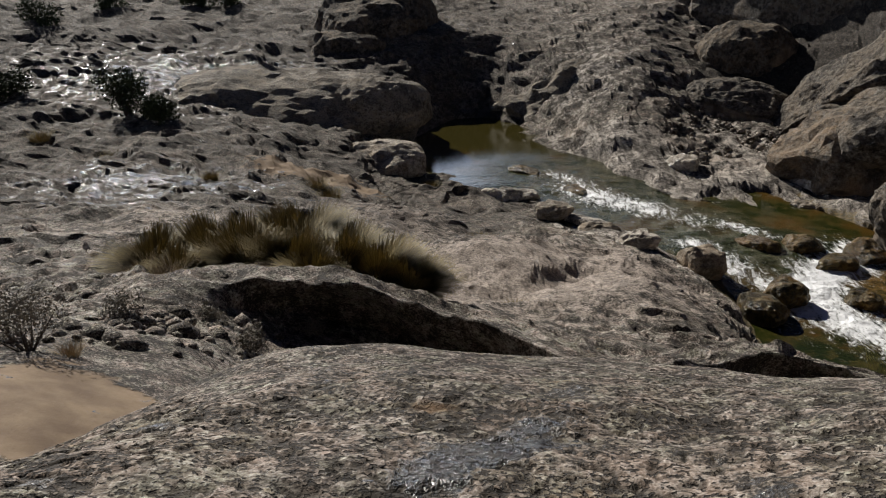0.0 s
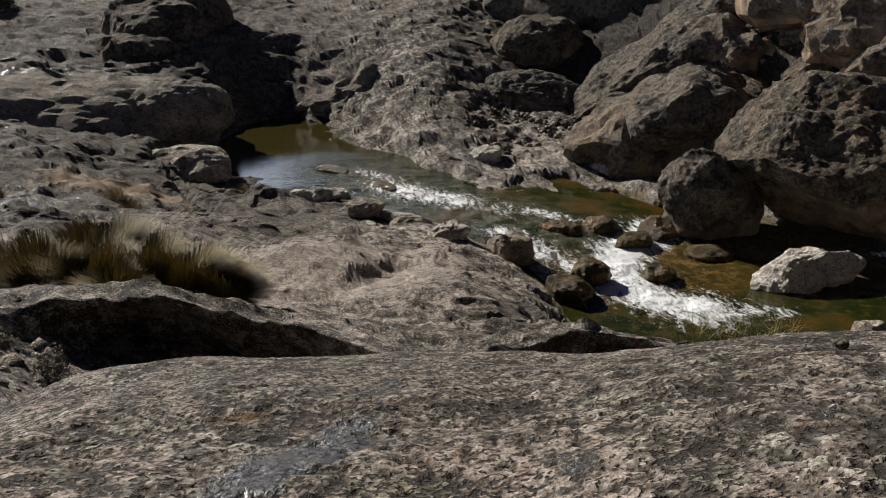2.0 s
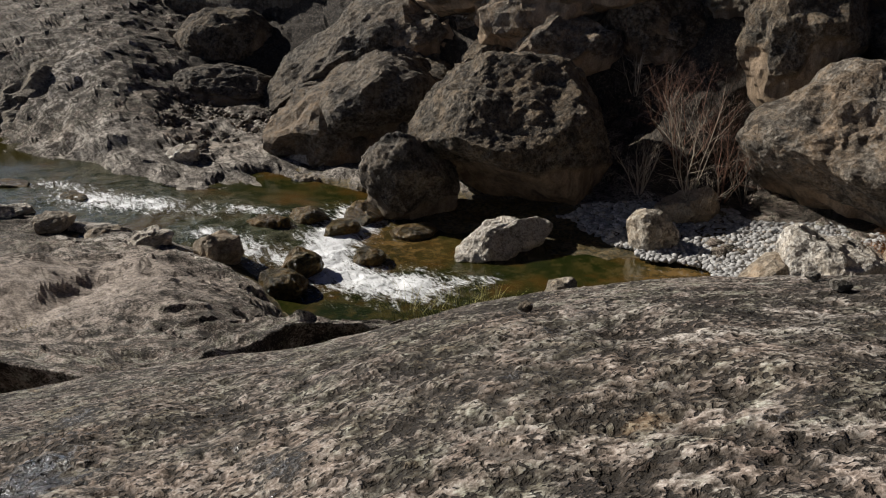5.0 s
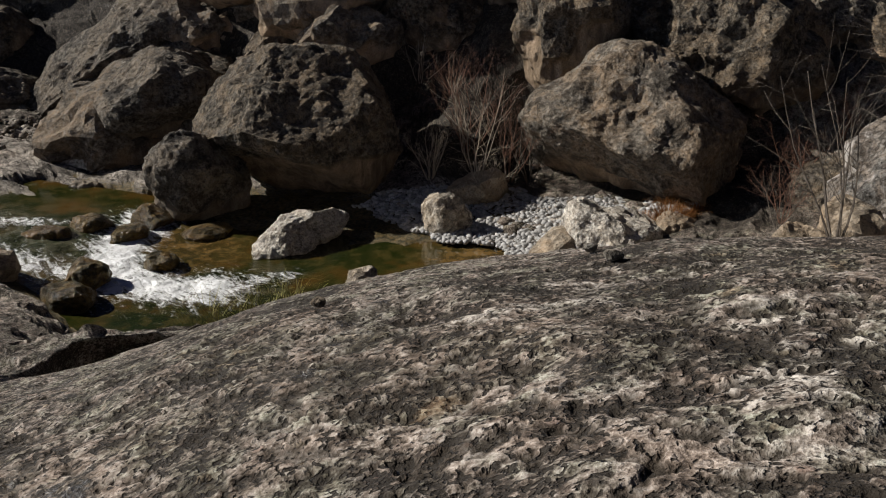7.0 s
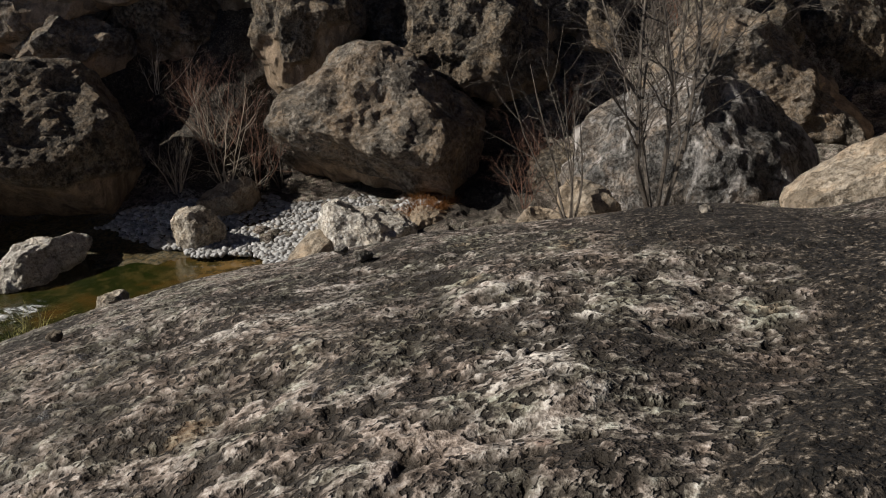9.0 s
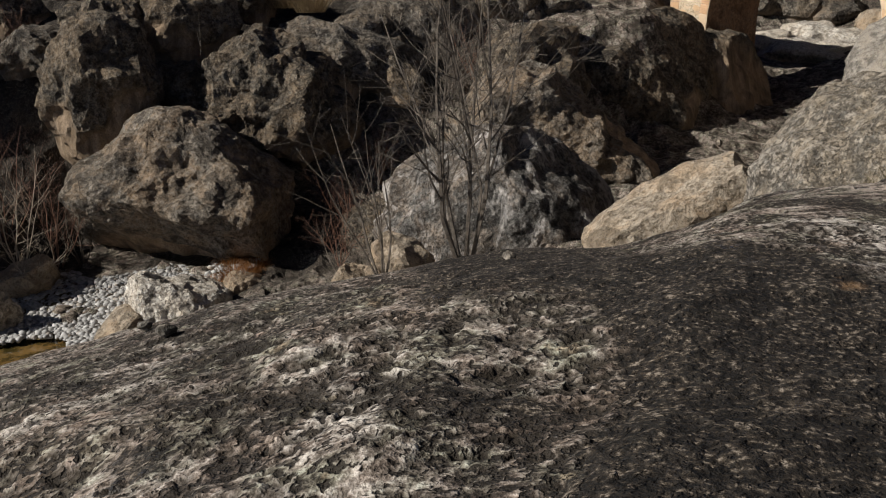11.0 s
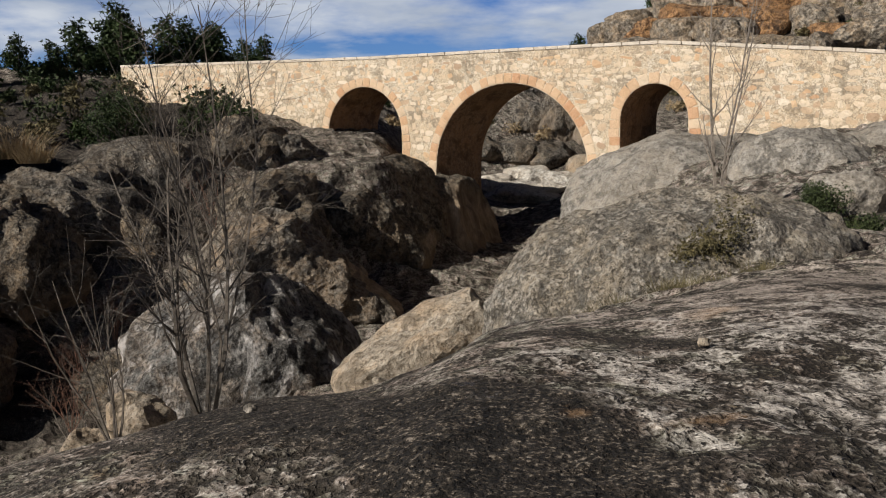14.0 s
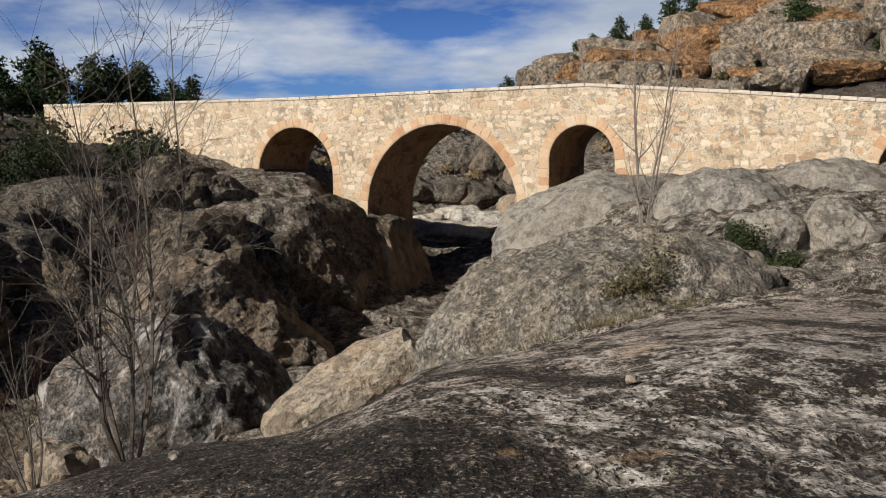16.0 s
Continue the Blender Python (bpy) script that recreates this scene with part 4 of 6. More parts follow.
boulder("boulder", (-7.4, 51.5, 2.2), (7.4, 5.4, 2.5), 10, 27, 2.1, 0.12, 5, label="wet rounded grey rock beside the pool", lean=4, ledge=0.07, cuts=0, material=ROCK_DOME)
boulder("boulder", (-2.6, 49.4, 3.1), (2.7, 2.2, 1.5), 10, 49, 2.0, 0.1, 5, material=ROCK_DOME, label="rounded pale grey knob over the pool", ledge=0.04, cuts=0)
boulder("boulder", (-2.2, 43.0, 1.5), (2.0, 1.5, 1.0), 0, 28, 2.4, 0.16, label="whitish rock at the head of the pool", material=ROCK_PALE, ledge=0.06)
boulder("boulder", (-4.9, 45.0, 1.6), (1.7, 1.2, 1.0), 0, 29, 2.4, 0.2, label="grey rounded rock beside the pool")
boulder("boulder", (-3.0, 66, 3.8), (4.6, 3.6, 4.6), 20, 30, 3.6, 0.16, 5, label="dark cliff block behind the pool", material=ROCK_BROWN, ledge=0.12)
boulder("boulder", (-5.2, 61, 3.4), (2.6, 2.0, 2.2), 20, 50, 3.0, 0.16, label="reddish brown block behind the pool", material=ROCK_BROWN)
boulder("boulder", (9.2, 56.8, 0.9), (5.4, 3.6, 3.4), -12, 31, 2.5, 0.22, 5, label="pale grey fluted rock face at the pool", lean=8, ledge=0.2, material=ROCK_DOME)
boulder("boulder", (9.6, 30.6, 0.7), (0.8, 0.7, 0.75), 0, 32, 2.4, 0.2, 4, label="pale rounded stone between the rapids", material=ROCK_OCHRE)
boulder("boulder", (6.7, 34.9, 0.6), (0.85, 0.5, 0.35), 0, 33, 2.4, 0.2, 4, label="flat pale stone in the stream", material=ROCK_PALE)

# smaller rocks along the dark foot of the hillside
for k in range(48):
    rng = random.Random(1200 + k)
    az, r = (rng.uniform(24, 80), rng.uniform(44.5, 54)) if k < 34 else (rng.uniform(25, 44), rng.uniform(45.5, 53))
    x, y, h = r * math.sin(radians(az)), r * math.cos(radians(az)), rng.uniform(0.8, 2.4) if k < 34 else rng.uniform(1.5, 2.8)
    boulder("rock", (x, y, ground_at(x, y) + 0.1 * h), (h * rng.uniform(1.0, 1.6), h * 1.1, h * rng.uniform(0.7, 1.0)), rng.uniform(0, 180), 1300 + k, 2.6, 0.28, 4, ROCK_STAIN if k >= 34 else ROCK_BROWN if k % 2 else ROCK_GREY, "weathered rock on the steep scrubby bank", "rock", group="rocks on the steep bank", ledge=0.16)

# pale broken rock along the far side of the stream, and a few stones on the near side
for k in range(12):
    rng = random.Random(2100 + k)
    t, side = rng.random(), rng.random() ** 1.4
    x, y = 8.6 + 9.0 * t + 2.6 * side, 45.2 - 10.2 * t + 3.4 * side
    if k >= 4:
        x, y = 3.0 + 6.6 * t - 0.8 * side, 41.5 - 11.5 * t - 0.8 * side
    h = rng.uniform(0.3, 0.95) * (0.5 if k >= 4 else 1.0)
    boulder("rock", (x, y, ground_at(x, y) + 0.05 * h), (h * rng.uniform(1.2, 2.2), h * rng.uniform(0.9, 1.4), h * rng.uniform(0.55, 0.9)), rng.uniform(0, 180), 2200 + k, 2.8, 0.26, 4, ROCK_WHITE if k % 3 else ROCK_PALE, "pale broken rock beside the stream", "rock", group="pale rocks on the stream bank", ledge=0.16)

# ---- water ----
def water_material():
    m, nt, bs = mat("stream_water")
    l = nt.links
    co = nt.nodes.new("ShaderNodeNewGeometry").outputs["Position"]
    n1 = noise_out(nt, co, 0.35, 5, 0.6)
    n2 = noise_out(nt, co, 1.6, 6, 0.7)
    c = ramp(nt, n1, [(0.43, (0.014, 0.02, 0.004)), (0.51, (0.03, 0.03, 0.007)), (0.6, (0.075, 0.042, 0.009))])
    c = mixc(nt, ramp(nt, n2, [(0.5, 0.0), (0.58, 0.6)]), c, (0.07, 0.055, 0.016))
    c = mixc(nt, attr(nt, "still"), c, (0.038, 0.032, 0.008))
    c = mixc(nt, math_node(nt, "MULTIPLY", attr(nt, "shallow"), 0.85), c, mixc(nt, ramp(nt, n2, [(0.45, 0.0), (0.56, 1.0)]), (0.07, 0.045, 0.015), (0.22, 0.13, 0.045)))
    c = mixc(nt, math_node(nt, "MULTIPLY", attr(nt, "clear"), 0.55), c, mixc(nt, ramp(nt, n2, [(0.44, 0.0), (0.56, 1.0)]), (0.045, 0.05, 0.025), (0.17, 0.17, 0.125)))
    mp = node(nt, "ShaderNodeMapping")
    mp.inputs["Rotation"].default_value = (0, 0, radians(-25))
    mp.inputs["Scale"].default_value = (2.4, 0.9, 1.0)
    l.new(co, mp.inputs[0])
    streak = noise_out(nt, mp.outputs[0], 1.5, 8, 0.75, 0.8)
    drops = noise_out(nt, co, 7.0, 5, 0.75)
    fo = math_node(nt, "ADD", attr(nt, "foam"), math_node(nt, "MULTIPLY", math_node(nt, "SUBTRACT", streak, 0.5), 3.2))
    fo = math_node(nt, "ADD", fo, math_node(nt, "MULTIPLY", math_node(nt, "SUBTRACT", drops, 0.5), 1.6))
    fo = math_node(nt, "MULTIPLY", ramp(nt, fo, [(0.4, 0.0), (1.1, 1.0)]), ramp(nt, attr(nt, "foam"), [(0.02, 0.0), (0.12, 1.0)]))
    c = mixc(nt, fo, c, (0.93, 0.94, 0.95))
    l.new(c, bs.inputs["Base Color"])
    l.new(mixc(nt, fo, (0.03,) * 3, (0.5,) * 3), bs.inputs["Roughness"])
    rip = math_node(nt, "MULTIPLY", noise_out(nt, co, 5.0, 4, 0.6), math_node(nt, "ADD", 0.004, math_node(nt, "MULTIPLY", attr(nt, "chop"), 0.1)))
    rip = math_node(nt, "ADD", rip, math_node(nt, "MULTIPLY", fo, 0.018))
    bump(nt, bs, rip, 1.0, 1.0)
    return m


CHUTES = [(((6.0, 42.8), (7.4, 41)), 0.7, 0.55), (((6.8, 40.4), (8.4, 38.8), (9.6, 38)), 1.2, 0.85), (((9.6, 38), (11.4, 36.4)), 1.2, 0.45), (((16.6, 33), (14.6, 31.4), (13.3, 29.4)), 1.2, 1.2),
          (((13.3, 29.4), (12.9, 27.8), (13.8, 26.4), (14.8, 25.4)), 1.4, 1.1), (((10.2, 33.4), (11.2, 31.2), (12.6, 29.2)), 0.9, 0.75), (((12.0, 36), (13.5, 34.5)), 0.6, 0.65), (((15, 26), (17, 24.6)), 0.6, 0.65)]


def build_water():
    cl = [(0.5, 66, 1.0, 9), (3, 54, 1.0, 9), (4.2, 46, 0.98, 8), (6.5, 42.5, 0.88, 6), (8.6, 38.5, 0.62, 7), (11.2, 33.4, 0.48, 7), (13, 30, 0.12, 7), (15, 26.8, 0.0, 8), (19.5, 22.8, 0.0, 8), (25, 19.5, 0.0, 6), (29, 15, 0.0, 5)]
    c = np.array(cl, float)
    na, nb = 480, 96
    t = np.linspace(0, len(c) - 1, na)
    s = catmull(np.arange(len(c), dtype=float), c, t)
    tan = np.gradient(s[:, :2], axis=0)
    tan /= np.linalg.norm(tan, axis=1)[:, None]
    nor = np.stack((-tan[:, 1], tan[:, 0]), 1)
    u = np.linspace(-1, 1, nb)
    x = (s[:, 0, None] + nor[:, 0, None] * u * s[:, 3, None]).ravel()
    y = (s[:, 1, None] + nor[:, 1, None] * u * s[:, 3, None]).ravel()
    z = np.repeat(s[:, 2, None], nb, 1).ravel()
    foam = np.zeros_like(x)
    for pts, w, a in CHUTES:
        foam = np.maximum(foam, a * np.exp(-(line_gap(x, y, pts) / w) ** 2))
    chop = np.clip(np.exp(-(line_gap(x, y, ((6.2, 42.6), (8.5, 39), (12, 33), (13, 29), (14.5, 26))) / 2.6) ** 2), 0, 1)
    p = np.stack((x, y, z), 1)
    z = z + foam * 0.05 * (0.5 + ridged(p, 0.7, 3)) + chop * 0.05 * ridged(p, 0.9, 2)
    p = np.stack((x, y, z), 1)
    i = np.arange(na * nb).reshape(na, nb)
    f = np.stack((i[:-1, :-1], i[1:, :-1], i[1:, 1:], i[:-1, 1:]), -1).reshape(-1, 4)
    me = mesh_from("water", p, f)
    set_attr(me, "foam", foam)
    set_attr(me, "chop", chop)
    set_attr(me, "clear", np.exp(-(line_gap(x, y, ((6.6, 42), (8.5, 39), (11, 35.5), (11.5, 32.5))) / 2.4) ** 2))
    set_attr(me, "still", smooth(45, 49, y))
    set_attr(me, "shallow", np.maximum(blob(x, y, 23.5, 20.8, 2.6, 2.6), 0.8 * blob(x, y, 16.5, 29.5, 2.0, 2.5)))
    tagged(part("water", me, water_material()), "green-brown stream with a still pool and white rapids", "water", kind="structure")


build_water()

# stones in the rapids, brown with weed
WEED_M = rock_material("weedy_stone", (0.16, 0.11, 0.035), (0.09, 0.065, 0.02), (0.03, 0.025, 0.01), (0.2, 0.11, 0.025), 1.5, 0.05, 0.3, 0.6)
for k, (x, y, z, a, b, h) in enumerate([(12.0, 28.6, 0.35, 0.7, 0.6, 0.55), (14.6, 28.6, 0.1, 0.75, 0.6, 0.4), (10.9, 27.6, 0.2, 1.1, 0.8, 0.6), (12.6, 33.6, 0.35, 0.9, 0.7, 0.5), (14.4, 33.4, 0.35, 0.7, 0.6, 0.45), (15.0, 31.8, 0.2, 0.8, 0.6, 0.4),
                                           (16.6, 32.8, 0.3, 1.0, 0.8, 0.55), (6.6, 40.6, 0.7, 0.8, 0.5, 0.3), (4.6, 43.6, 0.9, 0.9, 0.5, 0.25), (17.6, 30.4, 0.0, 1.0, 0.8, 0.35)]):
    boulder("river_stone", (x, y, z), (a, b, h), 40 * k, 60 + k, 2.3, 0.2, 4, WEED_M, "wet brown stone with weed in the rapids", "stone", group="stones in the rapids")

# ---- bridge ----
BRIDGE_AT = pose(52.35, -2.71, 0, 0, 0, math.degrees(math.atan2(-0.8415, -0.5402)))
STONE_M = rock_material("bridge_mortar", (0.7, 0.6, 0.46), (0.62, 0.51, 0.37), (0.44, 0.34, 0.23), (0.6, 0.44, 0.27), 0.8, 0.15, 0.92, 0.25)
# arch undersides and inner walls: darker, oranger masonry, their shade put into the colour
VAULT_SHADE_M = rock_material("shaded_vault_stone", (0.44, 0.285, 0.165), (0.35, 0.21, 0.11), (0.2, 0.115, 0.06), (0.4, 0.21, 0.09), 0.8, 0.15, 0.92, 0.25)
# local x runs along the bridge, y away from the viewer's side, z up
ARCHES = [(-10.6, 5.8, 10.6), (-0.3, 9.8, 8.55), (8.2, 3.6, 11.4), (24.1, 4.0, 10.8)]  # centre, span, springing
THICK = 5.0


def deck_top(u):
    return float(np.interp(u, [-48, -33, -21, -10, 0, 8.5, 16, 22.4, 40], [15.8, 15.6, 15.38, 15.23, 15.24, 15.22, 14.55, 13.91, 12.4]))


def arch_top(u):
    """Underside of the masonry at u, or None where it stands on the rock."""
    for c, span, spring in ARCHES:
        if abs(u - c) < span / 2:
            return spring + math.sqrt((span / 2) ** 2 - (u - c) ** 2)
    return None


def bridge_core():
    bm = bmesh.new()
    us = sorted(set([round(v, 3) for v in np.arange(-34, 40.01, 1.0)] + [round(c + s * span / 2 * math.cos(a), 4) for c, span, _ in ARCHES for s in (-1, 1) for a in np.linspace(0.0, math.pi / 2, 14)]))
    for a, b in zip(us, us[1:]):
        m = (a + b) / 2
        under = arch_top(m) is not None

        def low(u):
            if not under:
                return 2.0
            for c, span, spring in ARCHES:
                if abs(m - c) < span / 2:
                    return spring + math.sqrt(max(0, (span / 2) ** 2 - (u - c) ** 2))
        for y in (0, THICK):
            q = [bm.verts.new(v) for v in ((a, y, low(a)), (b, y, low(b)), (b, y, deck_top(b)), (a, y, deck_top(a)))]
            bm.faces.new(q if y == 0 else q[::-1])
        for lo, flip in ((low, True), (deck_top, False)):
            q = [bm.verts.new(v) for v in ((a, 0, lo(a)), (b, 0, lo(b)), (b, THICK, lo(b)), (a, THICK, lo(a)))]
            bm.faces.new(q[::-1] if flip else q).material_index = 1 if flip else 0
    for c, span, spring in ARCHES:
        for s in (-1, 1):
            u = c + s * span / 2
            q = [bm.verts.new(v) for v in ((u, 0, 2), (u, THICK, 2), (u, THICK, spring), (u, 0, spring))]
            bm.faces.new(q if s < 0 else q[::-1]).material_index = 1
    bmesh.ops.remove_doubles(bm, verts=bm.verts, dist=1e-4)
    return bm


bridge = empty("bridge")
bridge.matrix_world = BRIDGE_AT
tagged(bridge, "old humped bridge of warm pale stone with round arches", "bridge")
part("masonry", bridge_core(), STONE_M, bridge).data.materials.append(VAULT_SHADE_M)


# ---- bridge stonework ----
def stone_mesh(w, h, d, seed, dressed=False):
    """One stone, front towards -y, about 40 triangles: rough, or dressed with truer edges."""
    rng = random.Random(seed)
    j = lambda a: rng.uniform(-a, a) * (0.3 if dressed else 1)
    hw, hh = w / 2, h / 2
    rings = []
    for inset, y in ((0.0, d), (0.0, 0.012), (min(w, h) * (0.06 if dressed else 0.12), -0.012)):
        ring = []
        for sx, sz in ((-1, -1), (0, -1), (1, -1), (1, 0), (1, 1), (0, 1), (-1, 1), (-1, 0)):
            k = (0.97 if dressed else 0.8) if sx and sz else 1.0
            ring.append((sx * (hw - inset) * k + j(0.07 * w), y + j(0.007), sz * (hh - inset) * k + j(0.11 * h)))
        rings.append(ring)
    co = [v for r in rings for v in r] + [(0, -0.018 + j(0.008), 0)]
    fs = []
    for a in (0, 8):
        for k in range(8):
            n = (k + 1) % 8
            fs.append((a + k, a + n, a + 8 + n, a + 8 + k))
    for k in range(8):
        fs.append((16 + k, 16 + (k + 1) % 8, 24))
    return co, fs


def poly_mesh(name, co, fs):
    me = bpy.data.meshes.new(name)
    me.from_pydata(co, [], fs)
    me.update()
    return me


def block_tints(name, stops, relief=0.25, grain=0.8):
    """Stone whose tint differs from piece to piece."""
    m = rock_material(name, (0.6, 0.47, 0.33), (0.52, 0.4, 0.27), (0.36, 0.26, 0.16), (0.52, 0.36, 0.21), grain, 0.15, 0.92, relief)
    nt = m.node_tree
    bs = nt.nodes["Principled BSDF"]
    src = bs.inputs["Base Color"].links[0].from_socket
    a = nt.nodes.new("ShaderNodeObjectInfo").outputs["Random"]
    b = nt.nodes.new("ShaderNodeNewGeometry").outputs["Random Per Island"]
    r = math_node(nt, "FRACT", math_node(nt, "ADD", a, b))
    nt.links.new(mixc(nt, 0.74, src, ramp(nt, r, stops)), bs.inputs["Base Color"])
    return m


BLOCK_M = block_tints("rubble_block", [(0.0, (0.38, 0.25, 0.16)), (0.14, (0.55, 0.39, 0.25)), (0.32, (0.66, 0.51, 0.35)), (0.52, (0.75, 0.61, 0.44)), (0.75, (0.8, 0.69, 0.54)), (0.88, (0.71, 0.5, 0.3)), (1.0, (0.57, 0.33, 0.18))])
RING_M = block_tints("arch_block", [(0.0, (0.55, 0.28, 0.14)), (0.4, (0.63, 0.39, 0.22)), (0.8, (0.68, 0.48, 0.31)), (1.0, (0.7, 0.56, 0.4))])
COPE_M = block_tints("coping_block", [(0.0, (0.62, 0.54, 0.44)), (1.0, (0.72, 0.64, 0.54))])
RING = 0.54


def in_arch(u, z, margin):
    for c, span, spring in ARCHES:
        q = span / 2 + margin
        if abs(u - c) < q and (z < spring or math.hypot(u - c, z - spring) < q):
            return True
    return False


def base_at(u):
    """Height of the rock under the bridge's front."""
    p = BRIDGE_AT @ Vector((u, -0.3, 0))
    return ground_at(p.x, p.y)


def build_stonework():
    rng = random.Random(5)
    shapes = [[stone_mesh(w, h, 0.12, 10 * a + b) for b, w in enumerate((0.3, 0.43, 0.58, 0.8))] for a, h in enumerate((0.24, 0.31, 0.4))]
    meshes = {}
    joined_co, joined_fs, singles = [], [], 0
    z = 5.0
    while z < 16:
        a = rng.randrange(3)
        h = (0.24, 0.31, 0.4)[a] + 0.025
        u = -34 + rng.uniform(0, 0.5)
        while u < 38:
            b = rng.choice((0, 1, 1, 2, 2, 3))
            w = (0.3, 0.43, 0.58, 0.8)[b] + 0.03
            cu, cz = u + w / 2, z + h / 2 + 0.09 * math.sin(u * 0.9 + 1.7 * z) + rng.uniform(-0.085, 0.085)
            u += w
            if cz + h / 2 > deck_top(cu) - 0.12 or cz < base_at(cu) - 0.6:
                continue
            if in_arch(cu - w / 2, cz, RING * 0.8) or in_arch(cu + w / 2, cz, RING * 0.8) or in_arch(cu, cz - h / 2, RING * 0.8):
                continue
            co, fs = shapes[a][b]
            sc = (rng.uniform(0.8, 1.12), 1, rng.uniform(0.75, 1.2))
            dy = rng.uniform(0.002, 0.017)
            if 10.2 < cu < 17.5 and singles < 300 and cz > 10.6:
                key = (a, b)
                if key not in meshes:
                    meshes[key] = poly_mesh("stone_block", co, fs)
                ob = part("stone_block", meshes[key], BLOCK_M, bridge)
                ob.location, ob.scale, ob.rotation_euler = (cu, dy, cz), sc, (0, rng.uniform(-0.28, 0.28), 0)
                singles += 1
            else:
                n = len(joined_co)
                t = rng.uniform(-0.28, 0.28)
                joined_co += [(cu + sc[0] * (x + t * zz), y + dy, cz + sc[2] * (zz - t * x)) for x, y, zz in co]
                joined_fs += [tuple(n + k for k in f) for f in fs]
        z += h
    tagged(part("rubble_stonework", poly_mesh("rubble_stonework", joined_co, joined_fs), BLOCK_M, bridge), kind="stuff")
    # arch rings
    for c, span, spring in ARCHES:
        q = span / 2
        n = max(9, round(math.pi * q / 0.5))
        co, fs = stone_mesh(math.pi * (q + RING / 2) / n * 0.97, RING, 0.4, int(span * 7), True)
        me = poly_mesh("voussoir", co, fs)
        for k in range(n):
            a = math.pi * (k + 0.5) / n
            ob = part("voussoir", me, RING_M, bridge)
            ob.location = (c + (q + RING / 2 + 0.004) * math.cos(a), -0.012, spring + (q + RING / 2 + 0.004) * math.sin(a))
            ob.rotation_euler = (0, math.pi / 2 - a, 0)
        jm = poly_mesh("jamb_stone", *stone_mesh(0.6, 0.43, 0.4, int(span * 9), True))
        for s in (-1, 1):
            for k in range(6):
                zz = spring - 0.22 - 0.44 * k
                if zz < base_at(c + s * q) - 0.3:
                    break
                ob = part("jamb_stone", jm, RING_M, bridge)
                ob.location = (c + s * (q + 0.305 + 0.06 * (k % 2)), -0.012, zz)
    # coping
    shapes = [poly_mesh("coping_stone", *stone_mesh(w, 0.17, 0.5, 200 + k, True)) for k, w in enumerate((0.7, 0.95, 1.2))]
    u, k = -34.0, 0
    while u < 38:
        k = (k * 7 + 3) % 11
        w = (0.7, 0.95, 1.2)[k % 3] + 0.02
        ob = part("coping_stone", shapes[k % 3], COPE_M, bridge)
        s = (deck_top(u + w) - deck_top(u)) / w
        ob.location, ob.rotation_euler = (u + w / 2, -0.04, deck_top(u + w / 2) + 0.0), (0, -math.atan(s), 0)
        u += w


build_stonework()


# ---- plants ----
def leaf_material(name, a, b, rough=0.7, trans=0.15):
    m, nt, bs = mat(name)
    r = nt.nodes.new("ShaderNodeNewGeometry").outputs["Random Per Island"]
    o = nt.nodes.new("ShaderNodeObjectInfo").outputs["Random"]
    f = math_node(nt, "ADD", math_node(nt, "MULTIPLY", r, 0.75), math_node(nt, "MULTIPLY", o, 0.25))
    nt.links.new(ramp(nt, f, [(0.0, a), (1.0, b)]), bs.inputs["Base Color"])
    bs.inputs["Roughness"].default_value = rough
    bs.inputs["Specular IOR Level"].default_value = 0.25
    return m


ESPARTO = leaf_material("esparto_blade", (0.055, 0.046, 0.013), (0.33, 0.245, 0.09))
DRYGRASS = leaf_material("dry_grass", (0.2, 0.14, 0.07), (0.42, 0.32, 0.19))
GREYSHRUB = leaf_material("grey_shrub", (0.1, 0.09, 0.07), (0.26, 0.23, 0.18))
JUNIPER = leaf_material("juniper_leaf", (0.012, 0.02, 0.007), (0.06, 0.075, 0.025))
PINE = leaf_material("pine_needle", (0.01, 0.02, 0.006), (0.055, 0.08, 0.022))
OLIVE = leaf_material("olive_shrub", (0.04, 0.035, 0.015), (0.16, 0.13, 0.06))
RUSTY = leaf_material("rusty_grass", (0.12, 0.05, 0.015), (0.34, 0.15, 0.045))
REED = leaf_material("reed", (0.2, 0.19, 0.06), (0.42, 0.38, 0.16))


def bark_material(name, a, b):
    m, nt, bs = mat(name)
    co = nt.nodes.new("ShaderNodeNewGeometry").outputs["Position"]
    n = noise_out(nt, co, 14, 6, 0.7)
    nt.links.new(ramp(nt, n, [(0.35, a), (0.65, b)]), bs.inputs["Base Color"])
    bs.inputs["Roughness"].default_value = 0.85
    bump(nt, bs, n, 0.4, 0.01)
    return m


BARK_GREY = bark_material("grey_bark", (0.045, 0.036, 0.028), (0.16, 0.13, 0.1))
BARK_RED = bark_material("red_twig", (0.1, 0.045, 0.028), (0.24, 0.13, 0.085))
BARK_PALE = bark_material("pale_twig", (0.28, 0.23, 0.17), (0.5, 0.43, 0.34))
BARK_DUN = bark_material("dun_bark", (0.13, 0.105, 0.08), (0.3, 0.25, 0.2))
BARK_DARK = bark_material("dark_bark", (0.04, 0.03, 0.022), (0.12, 0.09, 0.065))


